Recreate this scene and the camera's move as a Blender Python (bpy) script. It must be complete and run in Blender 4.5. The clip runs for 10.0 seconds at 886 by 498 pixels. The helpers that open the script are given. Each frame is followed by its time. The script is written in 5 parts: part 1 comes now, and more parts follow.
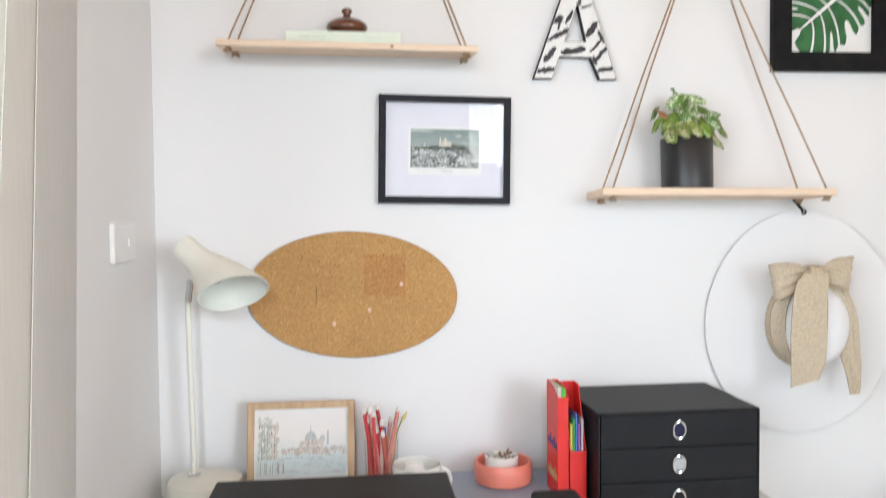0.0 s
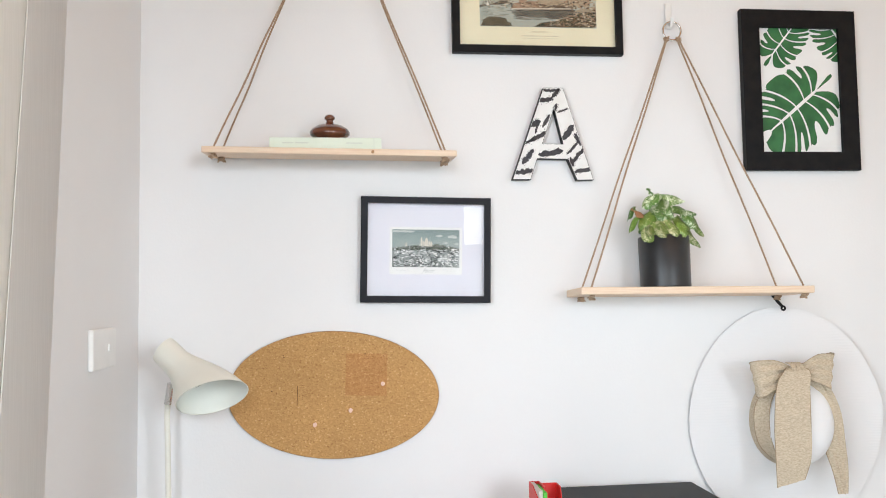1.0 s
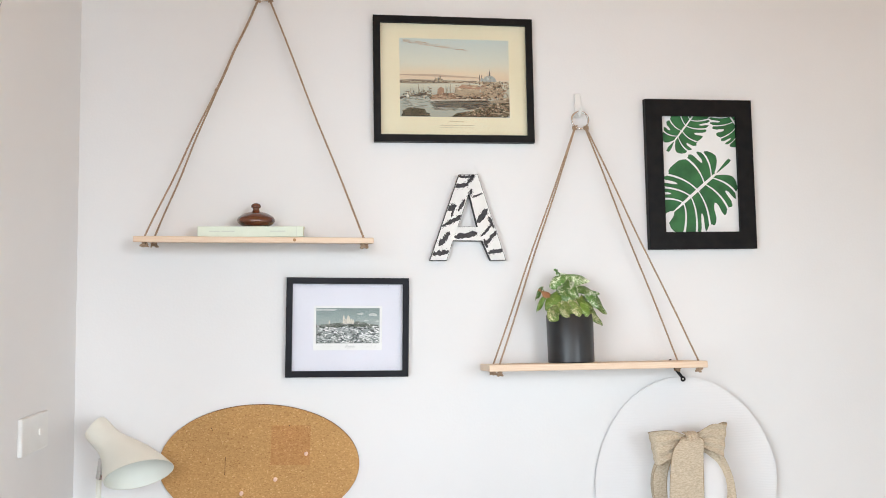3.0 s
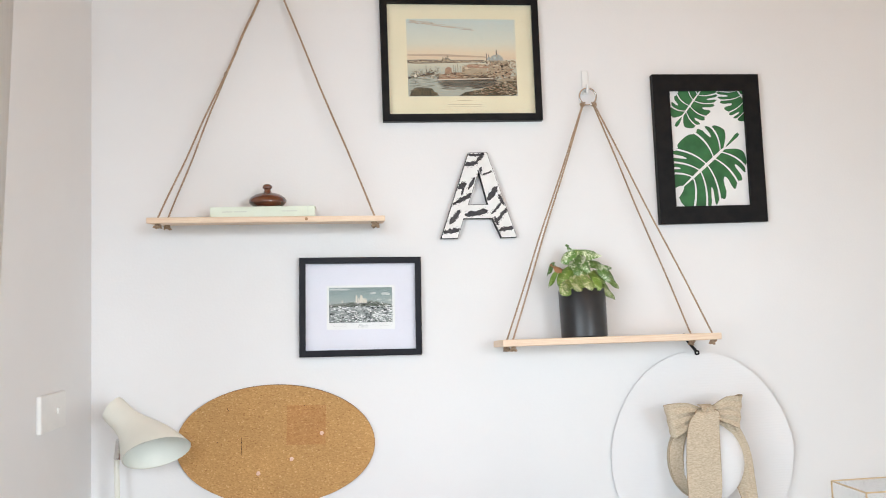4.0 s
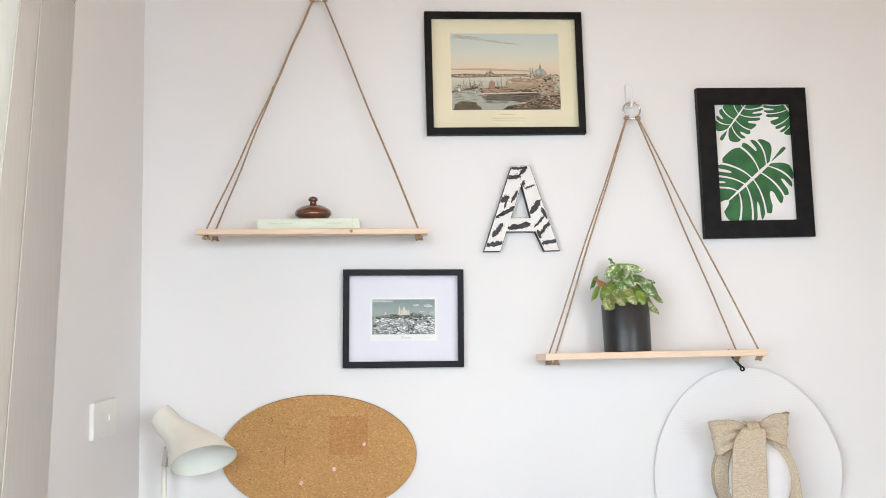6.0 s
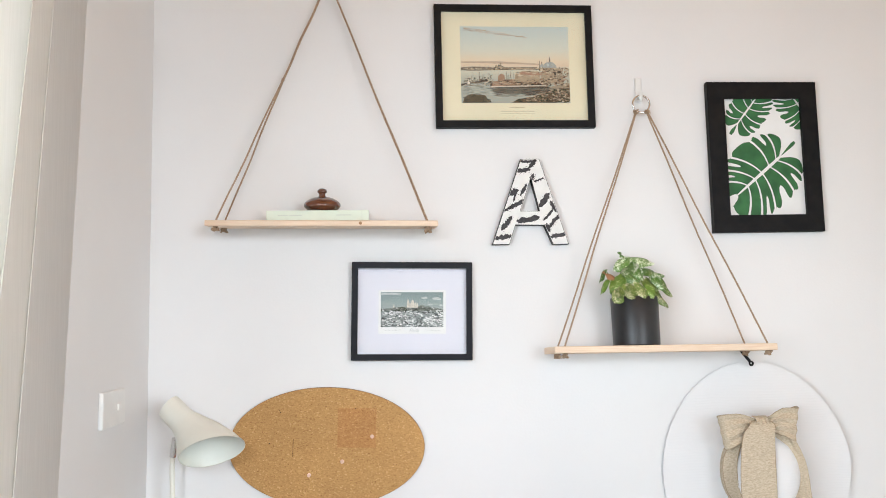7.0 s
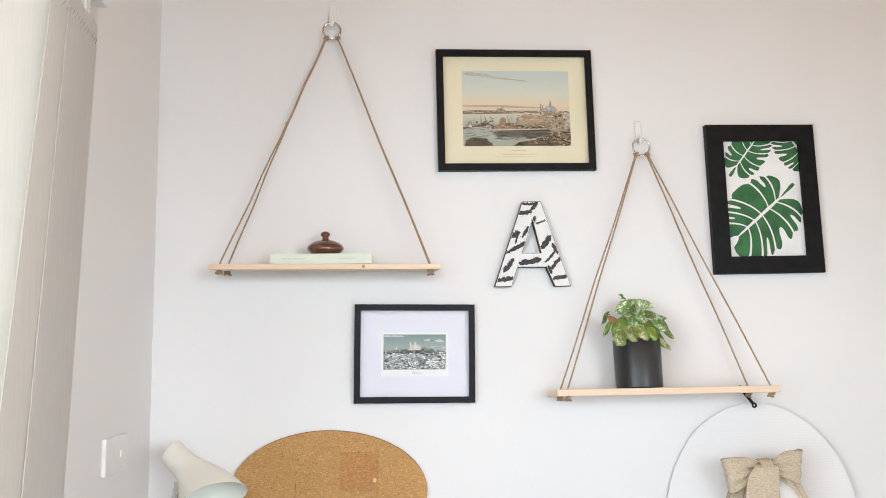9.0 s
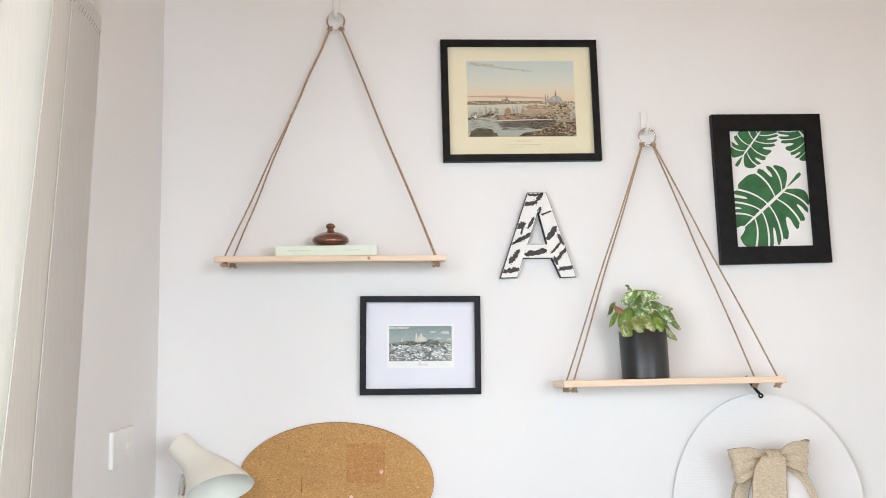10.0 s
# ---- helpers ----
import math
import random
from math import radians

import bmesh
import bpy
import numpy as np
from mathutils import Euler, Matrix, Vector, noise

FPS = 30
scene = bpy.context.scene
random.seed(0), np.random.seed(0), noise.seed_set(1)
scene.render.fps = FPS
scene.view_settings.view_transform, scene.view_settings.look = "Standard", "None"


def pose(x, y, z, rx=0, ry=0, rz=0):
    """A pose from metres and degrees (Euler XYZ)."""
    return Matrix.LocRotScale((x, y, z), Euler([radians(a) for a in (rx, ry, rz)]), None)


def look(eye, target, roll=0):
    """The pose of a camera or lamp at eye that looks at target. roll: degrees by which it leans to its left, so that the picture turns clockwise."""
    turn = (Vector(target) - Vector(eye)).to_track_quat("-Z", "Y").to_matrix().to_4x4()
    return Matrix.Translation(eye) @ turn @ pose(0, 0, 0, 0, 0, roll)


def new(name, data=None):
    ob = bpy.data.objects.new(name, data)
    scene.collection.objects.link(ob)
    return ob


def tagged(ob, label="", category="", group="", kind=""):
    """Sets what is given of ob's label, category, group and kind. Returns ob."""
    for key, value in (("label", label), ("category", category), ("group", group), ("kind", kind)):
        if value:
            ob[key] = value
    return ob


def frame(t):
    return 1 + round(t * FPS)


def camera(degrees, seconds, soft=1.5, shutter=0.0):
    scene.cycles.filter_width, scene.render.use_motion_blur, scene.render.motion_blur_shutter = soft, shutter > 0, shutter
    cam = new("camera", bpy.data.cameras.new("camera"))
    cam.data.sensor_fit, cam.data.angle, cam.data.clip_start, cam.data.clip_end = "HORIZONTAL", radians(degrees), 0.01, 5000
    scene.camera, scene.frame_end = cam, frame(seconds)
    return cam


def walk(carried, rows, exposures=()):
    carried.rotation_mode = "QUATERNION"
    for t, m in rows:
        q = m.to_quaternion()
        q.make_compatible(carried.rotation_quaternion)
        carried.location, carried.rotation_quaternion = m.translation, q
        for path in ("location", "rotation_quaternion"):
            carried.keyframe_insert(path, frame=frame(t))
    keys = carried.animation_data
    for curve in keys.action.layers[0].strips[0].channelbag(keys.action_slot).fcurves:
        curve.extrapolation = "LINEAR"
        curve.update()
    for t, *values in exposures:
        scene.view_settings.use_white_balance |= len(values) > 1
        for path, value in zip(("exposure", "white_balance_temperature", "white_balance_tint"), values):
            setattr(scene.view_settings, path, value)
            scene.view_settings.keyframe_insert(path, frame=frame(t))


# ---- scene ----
cam = camera(59.0, 10.0, soft=0.95, shutter=0.5)
PATH = [
    (0, (-0.241, -1.637, 1.312), (-0.015, 0.349, 1.234), -0.5),
    (0.2, (-0.239, -1.641, 1.34), (-0.002, 0.344, 1.316), -0.2),
    (0.5, (-0.237, -1.649, 1.381), (0.016, 0.335, 1.377), 0.2),
    (0.7, (-0.224, -1.653, 1.378), (0.022, 0.332, 1.406), 0.2),
    (1, (-0.2, -1.659, 1.362), (0.024, 0.325, 1.475), -0.8),
    (1.2, (-0.184, -1.684, 1.395), (0.018, 0.301, 1.514), -1.0),
    (1.5, (-0.153, -1.729, 1.457), (-0.012, 0.258, 1.63), -1.0),
    (2, (-0.11, -1.761, 1.461), (0.054, 0.223, 1.648), -1.2),
    (2.5, (-0.081, -1.791, 1.481), (0.147, 0.189, 1.644), -0.7),
    (2.7, (-0.076, -1.799, 1.508), (0.19, 0.178, 1.646), -0.7),
    (3.8, (-0.039, -1.808, 1.458), (0.186, 0.175, 1.593), -1.5),
    (4, (-0.075, -1.804, 1.439), (0.165, 0.176, 1.595), -2.0),
    (4.5, (-0.085, -1.804, 1.441), (0.108, 0.18, 1.6), -2.1),
    (5, (-0.093, -1.818, 1.456), (0.062, 0.167, 1.643), -1.9),
    (6.5, (-0.102, -1.806, 1.43), (0.055, 0.179, 1.619), -1.2),
    (7, (-0.115, -1.804, 1.424), (0.038, 0.181, 1.614), -1.1),
    (7.5, (-0.119, -1.8, 1.425), (0.036, 0.185, 1.615), -1.2),
    (8, (-0.109, -1.8, 1.418), (0.051, 0.184, 1.611), -1.0),
    (8.5, (-0.121, -1.799, 1.43), (0.045, 0.183, 1.639), -1.3),
    (8.7, (-0.122, -1.805, 1.44), (0.042, 0.18, 1.676), -1.3),
    (9, (-0.122, -1.816, 1.455), (0.033, 0.161, 1.717), -1.2),
    (9.5, (-0.128, -1.822, 1.462), (0.022, 0.158, 1.702), -1.7),
    (10, (-0.128, -1.811, 1.456), (0.02, 0.169, 1.696), -1.4),
]
walk(cam, [(t, look(eye, target, roll)) for t, eye, target, roll in PATH])

# ---- world and lights ----
world = bpy.data.worlds.new("world")
scene.world = world
world.use_nodes = True
wn = world.node_tree.nodes
sky = wn.new("ShaderNodeTexSky")
sky.sky_type = "NISHITA"
sky.sun_disc = False
sky.sun_elevation = radians(48)
sky.sun_rotation = radians(200)
world.node_tree.links.new(sky.outputs[0], wn["Background"].inputs[0])
wn["Background"].inputs[1].default_value = 0.10


def window_or_fill_light(name, at, towards, w, h, power, colour, spread=180):
    data = bpy.data.lights.new(name, "AREA")
    data.shape, data.size, data.size_y, data.energy, data.color = "RECTANGLE", w, h, power, colour
    data.spread = radians(spread)
    ob = new(name, data)
    ob.matrix_world = look(at, towards)
    return ob


window_or_fill_light("window_or_fill_light", (-1.50, -2.10, 1.55), (-0.50, -1.90, 1.55), 2.9, 1.60, 112, (0.80, 0.91, 1.0), 160)
# fill lamp added behind on the right, aimed at the left wall
window_or_fill_light("window_or_fill_light", (1.45, -4.20, 1.70), (-0.74, -0.35, 0.98), 1.25, 1.40, 16.0, (0.825, 0.915, 1.0), 60)
# fill lamp added behind on the left, so shadows fall to the right
window_or_fill_light("window_or_fill_light", (-0.47, -3.95, 2.20), (-0.25, 0.0, 0.75), 0.28, 0.60, 8.0, (0.825, 0.915, 1.0), 60)
window_or_fill_light("window_or_fill_light", (0.67, -3.95, 2.08), (0.60, -1.0, 0.60), 0.33, 0.8, 3, (1.0, 0.97, 0.94))
scene.view_settings.exposure = -0.21


# ---- materials ----
def material(name, colour, rough=0.6, metal=0.0, colour2=None, scale=20.0, stretch=(1, 1, 1), detail=4.0, bump=0.0, bump_scale=None,
             mix=(0.35, 0.65), rand=0.0, coat=0.0, spec=0.5):
    m = bpy.data.materials.new(name)
    m.use_nodes = True
    n, l = m.node_tree.nodes, m.node_tree.links
    b = n["Principled BSDF"]
    b.inputs["Base Color"].default_value = (*colour, 1)
    b.inputs["Roughness"].default_value = rough
    b.inputs["Metallic"].default_value = metal
    b.inputs["Coat Weight"].default_value = coat
    b.inputs["Specular IOR Level"].default_value = spec
    co = n.new("ShaderNodeTexCoord")
    mp = n.new("ShaderNodeMapping")
    mp.inputs["Scale"].default_value = stretch
    l.new(co.outputs["Object"], mp.inputs[0])
    out = None
    if colour2:
        tex = n.new("ShaderNodeTexNoise")
        tex.inputs["Scale"].default_value, tex.inputs["Detail"].default_value = scale, detail
        l.new(mp.outputs[0], tex.inputs["Vector"])
        ramp = n.new("ShaderNodeValToRGB")
        ramp.color_ramp.elements[0].position, ramp.color_ramp.elements[1].position = mix
        ramp.color_ramp.elements[0].color, ramp.color_ramp.elements[1].color = (*colour, 1), (*colour2, 1)
        l.new(tex.outputs["Fac"], ramp.inputs[0])
        out = ramp.outputs[0]
        if rand:
            info = n.new("ShaderNodeObjectInfo")
            hsv = n.new("ShaderNodeHueSaturation")
            mr = n.new("ShaderNodeMapRange")
            mr.inputs[3].default_value, mr.inputs[4].default_value = 1 - rand, 1 + rand
            l.new(info.outputs["Random"], mr.inputs[0])
            l.new(mr.outputs[0], hsv.inputs["Value"])
            l.new(out, hsv.inputs["Color"])
            out = hsv.outputs[0]
        l.new(out, b.inputs["Base Color"])
    if bump:
        bt = n.new("ShaderNodeTexNoise")
        bt.inputs["Scale"].default_value, bt.inputs["Detail"].default_value = bump_scale or scale * 4, 5
        l.new(mp.outputs[0], bt.inputs["Vector"])
        bp = n.new("ShaderNodeBump")
        bp.inputs["Strength"].default_value, bp.inputs["Distance"].default_value = bump, 0.002
        l.new(bt.outputs["Fac"], bp.inputs["Height"])
        l.new(bp.outputs[0], b.inputs["Normal"])
    return m


def bsdf(m):
    return m.node_tree.nodes["Principled BSDF"]


WALL = material("wall_paint", (0.80, 0.79, 0.785), 0.75, colour2=(0.77, 0.76, 0.755), scale=2.2, bump=0.12, bump_scale=180)
# orange tint stands in for warm light on the upper wall
CEIL = material("warm_bounce_ceiling", (0.90, 0.48, 0.205), 0.8, colour2=(0.84, 0.44, 0.18), scale=3, stretch=(1, 12, 1))
# tone of the unseen east wall, chosen for the light it bounces leftwards
BOUNCEWALL = material("bounce_wall_paint", (0.84, 0.81, 0.76), 0.8, colour2=(0.81, 0.78, 0.73), scale=2.2, bump=0.12, bump_scale=180)
# unseen floor, kept pale and neutral to brighten the lower left by bounce
FLOOR = material("bounce_floor", (0.62, 0.59, 0.55), 0.45, colour2=(0.53, 0.50, 0.46), scale=6, stretch=(1, 8, 1))
WHITE = material("white_gloss", (0.78, 0.77, 0.75), 0.35, colour2=(0.74, 0.73, 0.71), scale=8)
PLASTIC = material("white_plastic", (0.80, 0.79, 0.77), 0.3, colour2=(0.77, 0.76, 0.74), scale=30)
PINE = material("pine", (0.81, 0.645, 0.485), 0.5, colour2=(0.71, 0.505, 0.35), scale=14, stretch=(1.2, 14, 26), bump=0.15, bump_scale=60, mix=(0.3, 0.75))
KNOT = material("pine_knot", (0.42, 0.22, 0.09), 0.6, colour2=(0.3, 0.15, 0.06), scale=300)
JUTE = material("jute", (0.29, 0.185, 0.115), 0.95, colour2=(0.48, 0.345, 0.235), scale=420, stretch=(1, 1, 0.35), bump=0.8, bump_scale=500)
STEEL = material("steel", (0.62, 0.61, 0.60), 0.22, 1.0, colour2=(0.5, 0.49, 0.48), scale=60)
CHROME = material("chrome", (0.72, 0.72, 0.72), 0.12, 1.0)
BLACKWOOD = material("black_frame", (0.007, 0.007, 0.008), 0.45, spec=0.12, colour2=(0.012, 0.011, 0.011), scale=40, stretch=(1, 1, 1), bump=0.08, bump_scale=240)
BLACKWOOD_B = material("dark_frame", (0.009, 0.009, 0.013), 0.42, spec=0.14, colour2=(0.014, 0.014, 0.018), scale=30, bump=0.06, bump_scale=200)
CREAM = material("cream_mount", (0.82, 0.765, 0.57), 0.85, colour2=(0.78, 0.725, 0.53), scale=9, bump=0.05, bump_scale=500)
MOUNT = material("white_mount", (0.77, 0.765, 0.83), 0.85, colour2=(0.75, 0.745, 0.81), scale=12, bump=0.04, bump_scale=500)
CARD = material("white_card", (0.84, 0.84, 0.83), 0.8, colour2=(0.81, 0.81, 0.80), scale=20)
BACKING = material("backing_board", (0.25, 0.17, 0.10), 0.9, colour2=(0.2, 0.13, 0.08), scale=30)
LEAFINK = material("leaf_ink", (0.017, 0.105, 0.030), 0.6, colour2=(0.032, 0.165, 0.048), scale=28, detail=2)
LEAFEDGE = material("leaf_ink_edge", (0.012, 0.055, 0.022), 0.6, colour2=(0.02, 0.07, 0.03), scale=60)
TORNWHITE = material("torn_white_paper", (0.80, 0.79, 0.77), 0.6, colour2=(0.75, 0.74, 0.72), scale=45, bump=0.3, bump_scale=260)
STREAK = material("black_streak", (0.028, 0.025, 0.030), 0.7, colour2=(0.055, 0.05, 0.055), scale=180, bump=0.3, bump_scale=400)
POT = material("pot_black", (0.012, 0.012, 0.013), 0.36, colour2=(0.018, 0.018, 0.02), scale=25, bump=0.05, bump_scale=300)
SOIL = material("soil", (0.04, 0.025, 0.015), 0.95, colour2=(0.08, 0.05, 0.03), scale=160, bump=1.0, bump_scale=200)
STALK = material("stalk", (0.16, 0.24, 0.07), 0.6, colour2=(0.22, 0.26, 0.10), scale=80)
DRYLEAF = material("brown_leaf", (0.30, 0.13, 0.06), 0.6, colour2=(0.36, 0.2, 0.09), scale=60)
BOOK = material("pale_green_cover", (0.72, 0.78, 0.66), 0.6, colour2=(0.69, 0.75, 0.63), scale=30)
PAGES = material("book_pages", (0.78, 0.75, 0.66), 0.9, colour2=(0.62, 0.59, 0.5), scale=40, stretch=(1, 1, 40))
THREAD = material("grey_thread", (0.42, 0.43, 0.46), 0.9)
PRINTGREY = material("grey_print", (0.60, 0.64, 0.56), 0.8)
ROSEWOOD = material("dark_red_wood", (0.085, 0.022, 0.010), 0.22, colour2=(0.15, 0.045, 0.018), scale=30, stretch=(1, 1, 4), coat=0.5)
PIN = material("clear_pin", (0.76, 0.52, 0.42), 0.2, coat=0.6)
LAMP = material("cream_enamel", (0.80, 0.785, 0.70), 0.42, colour2=(0.77, 0.755, 0.67), scale=15)
LAMPIN = material("shade_inside", (0.80, 0.81, 0.74), 0.6, colour2=(0.77, 0.78, 0.71), scale=15)
RUBBER = material("black_rubber", (0.010, 0.010, 0.011), 0.6, spec=0.2)
BOXBLACK = material("black_card_box", (0.008, 0.0085, 0.010), 0.5, spec=0.22, colour2=(0.012, 0.012, 0.014), scale=30, bump=0.2, bump_scale=700)
CORAL = material("coral_ceramic", (0.86, 0.27, 0.20), 0.35, colour2=(0.80, 0.24, 0.17), scale=20)
CHINA = material("white_china", (0.80, 0.79, 0.75), 0.18, colour2=(0.77, 0.76, 0.72), scale=25, coat=0.4)
GOLD = material("brass", (0.78, 0.60, 0.38), 0.34, 1.0, colour2=(0.66, 0.48, 0.28), scale=60)
BLUE = material("blue_grey_box", (0.34, 0.40, 0.50), 0.7, colour2=(0.30, 0.36, 0.46), scale=14, bump=0.1, bump_scale=300)
RED = material("red_card", (0.72, 0.025, 0.02), 0.4, colour2=(0.64, 0.02, 0.018), scale=20)
OAK = material("light_oak", (0.58, 0.40, 0.24), 0.55, colour2=(0.48, 0.31, 0.17), scale=12, stretch=(12, 12, 1.5), bump=0.1, bump_scale=80)


def hat_straw():
    m = material("white_straw", (0.765, 0.755, 0.755), 0.85)
    n, l = m.node_tree.nodes, m.node_tree.links
    co = n["Texture Coordinate"]
    sep = n.new("ShaderNodeSeparateXYZ")
    l.new(co.outputs["Object"], sep.inputs[0])
    mul = n.new("ShaderNodeMath")
    mul.operation, mul.inputs[1].default_value = "MULTIPLY", 1000
    wp = n.new("ShaderNodeTexNoise")
    wp.inputs["Scale"].default_value, wp.inputs["Detail"].default_value = 14, 2
    l.new(co.outputs["Object"], wp.inputs["Vector"])
    wm = n.new("ShaderNodeMath")
    wm.operation, wm.inputs[1].default_value = "MULTIPLY_ADD", 0.014
    l.new(wp.outputs["Fac"], wm.inputs[0]), l.new(sep.outputs[2], wm.inputs[2])
    l.new(wm.outputs[0], mul.inputs[0])
    sn = n.new("ShaderNodeMath")
    sn.operation = "SINE"
    l.new(mul.outputs[0], sn.inputs[0])
    nz = n.new("ShaderNodeTexNoise")
    nz.inputs["Scale"].default_value = 90
    l.new(co.outputs["Object"], nz.inputs["Vector"])
    add = n.new("ShaderNodeMath")
    l.new(sn.outputs[0], add.inputs[0]), l.new(nz.outputs["Fac"], add.inputs[1])
    bp = n.new("ShaderNodeBump")
    bp.inputs["Strength"].default_value, bp.inputs["Distance"].default_value = 0.07, 0.0011
    l.new(add.outputs[0], bp.inputs["Height"])
    l.new(bp.outputs[0], bsdf(m).inputs["Normal"])
    return m


STRAW = hat_straw()


def weave(name, c1, c2):
    m = material(name, c1, 0.9, colour2=c2, scale=260, stretch=(0.7, 1, 1.9), mix=(0.28, 0.72), detail=8)
    n, l = m.node_tree.nodes, m.node_tree.links
    bp = n.new("ShaderNodeBump")
    nz = n.new("ShaderNodeTexNoise")
    mp = n.new("ShaderNodeMapping")
    mp.inputs["Scale"].default_value = (0.25, 1, 1.6)
    l.new(n["Texture Coordinate"].outputs["Object"], mp.inputs[0])
    l.new(mp.outputs[0], nz.inputs["Vector"])
    nz.inputs["Scale"].default_value = 700
    bp.inputs["Strength"].default_value, bp.inputs["Distance"].default_value = 0.5, 0.001
    l.new(nz.outputs["Fac"], bp.inputs["Height"])
    l.new(bp.outputs[0], bsdf(m).inputs["Normal"])
    return m


BURLAP = weave("burlap", (0.41, 0.325, 0.23), (0.64, 0.54, 0.405))
BURLAPHEM = weave("burlap_hem", (0.29, 0.205, 0.13), (0.44, 0.34, 0.23))


def cork_material(name, tone=(1.0, 1.0, 1.0)):
    m = material(name, (0.45 * tone[0], 0.245 * tone[1], 0.085 * tone[2]), 0.85)
    n, l = m.node_tree.nodes, m.node_tree.links
    co = n["Texture Coordinate"]
    v = n.new("ShaderNodeTexVoronoi")
    v.inputs["Scale"].default_value = 380
    mp = n["Mapping"]
    mp.inputs["Scale"].default_value = (0.8, 1, 1.15)
    l.new(mp.outputs[0], v.inputs["Vector"])
    r = n.new("ShaderNodeValToRGB")
    e = r.color_ramp.elements
    e[0].position, e[0].color = 0.0, (0.28 * tone[0], 0.13 * tone[1], 0.038 * tone[2], 1)
    e[1].position, e[1].color = 1.0, (0.66 * tone[0], 0.42 * tone[1], 0.19 * tone[2], 1)
    a = e.new(0.16)
    a.color = (0.42 * tone[0], 0.22 * tone[1], 0.07 * tone[2], 1)
    a = e.new(0.8)
    a.color = (0.53 * tone[0], 0.30 * tone[1], 0.105 * tone[2], 1)
    l.new(v.outputs["Color"], r.inputs[0])
    nz = n.new("ShaderNodeTexNoise")
    nz.inputs["Scale"].default_value = 7
    l.new(co.outputs["Object"], nz.inputs["Vector"])
    mr = n.new("ShaderNodeMapRange")
    mr.inputs[1].default_value, mr.inputs[2].default_value, mr.inputs[3].default_value, mr.inputs[4].default_value = 0.3, 0.7, 0.9, 1.08
    l.new(nz.outputs["Fac"], mr.inputs[0])
    hsv = n.new("ShaderNodeHueSaturation")
    l.new(mr.outputs[0], hsv.inputs["Value"]), l.new(r.outputs[0], hsv.inputs["Color"])
    l.new(hsv.outputs[0], bsdf(m).inputs["Base Color"])
    bp = n.new("ShaderNodeBump")
    bp.inputs["Strength"].default_value, bp.inputs["Distance"].default_value = 0.3, 0.0008
    l.new(v.outputs["Distance"], bp.inputs["Height"])
    l.new(bp.outputs[0], bsdf(m).inputs["Normal"])
    return m


CORK = cork_material("cork", (0.98, 0.99, 1.06))
CORKDARK = cork_material("cork_unfaded", (0.93, 0.84, 0.86))
CORKEDGE = material("cork_edge", (0.16, 0.075, 0.03), 0.9, colour2=(0.24, 0.12, 0.05), scale=200)
CORKHOLE = material("cork_hole", (0.06, 0.03, 0.012), 0.95)


def variegated(name, shift, green, mid, cream):
    """Green leaf, netted with cream."""
    m = material(name, green, 0.38)
    n, l = m.node_tree.nodes, m.node_tree.links
    co = n["Texture Coordinate"]
    a = n.new("ShaderNodeTexNoise")
    a.inputs["Scale"].default_value, a.inputs["Detail"].default_value, a.inputs["Roughness"].default_value = 300, 5, 0.7
    a.inputs["Distortion"].default_value = 1.2
    l.new(co.outputs["Object"], a.inputs["Vector"])
    big = n.new("ShaderNodeTexNoise")
    big.inputs["Scale"].default_value = 26
    l.new(co.outputs["Object"], big.inputs["Vector"])
    s = n.new("ShaderNodeMath")
    s.operation, s.inputs[1].default_value = "MULTIPLY_ADD", 0.8
    l.new(big.outputs["Fac"], s.inputs[0]), l.new(a.outputs["Fac"], s.inputs[2])
    r = n.new("ShaderNodeValToRGB")
    e = r.color_ramp.elements
    e[0].position, e[0].color = 0.865 + shift, (*green, 1)
    e[1].position, e[1].color = 0.955 + shift, (*cream, 1)
    g = e.new(0.905 + shift)
    g.color = (*mid, 1)
    l.new(s.outputs[0], r.inputs[0])
    info = n.new("ShaderNodeObjectInfo")
    hsv = n.new("ShaderNodeHueSaturation")
    mr = n.new("ShaderNodeMapRange")
    mr.inputs[3].default_value, mr.inputs[4].default_value = 0.62, 1.25
    l.new(info.outputs["Random"], mr.inputs[0])
    l.new(mr.outputs[0], hsv.inputs["Value"]), l.new(r.outputs[0], hsv.inputs["Color"])
    l.new(hsv.outputs[0], bsdf(m).inputs["Base Color"])
    bsdf(m).inputs["Subsurface Weight"].default_value = 0.0
    return m


VARIEGATED = variegated("variegated_leaf", 0.0, (0.075, 0.17, 0.028), (0.20, 0.32, 0.085), (0.72, 0.78, 0.62))
CREAMLEAF = variegated("cream_leaf", -0.015, (0.15, 0.23, 0.042), (0.36, 0.42, 0.14), (0.74, 0.71, 0.47))
GREENLEAF = variegated("green_leaf", 0.03, (0.12, 0.21, 0.03), (0.24, 0.34, 0.07), (0.58, 0.64, 0.36))


def fabric_slat(name, colour, glow, through_light):
    """Woven blind cloth that lets some light through."""
    m = material(name, colour, 0.85, colour2=tuple(c * 0.93 for c in colour), scale=40, stretch=(1, 6, 0.25), bump=0.12, bump_scale=500)
    n, l = m.node_tree.nodes, m.node_tree.links
    tr = n.new("ShaderNodeBsdfTranslucent")
    tr.inputs[0].default_value = (*glow, 1)
    mx = n.new("ShaderNodeMixShader")
    mx.inputs[0].default_value = through_light
    l.new(bsdf(m).outputs[0], mx.inputs[1]), l.new(tr.outputs[0], mx.inputs[2])
    l.new(mx.outputs[0], n["Material Output"].inputs[0])
    return m


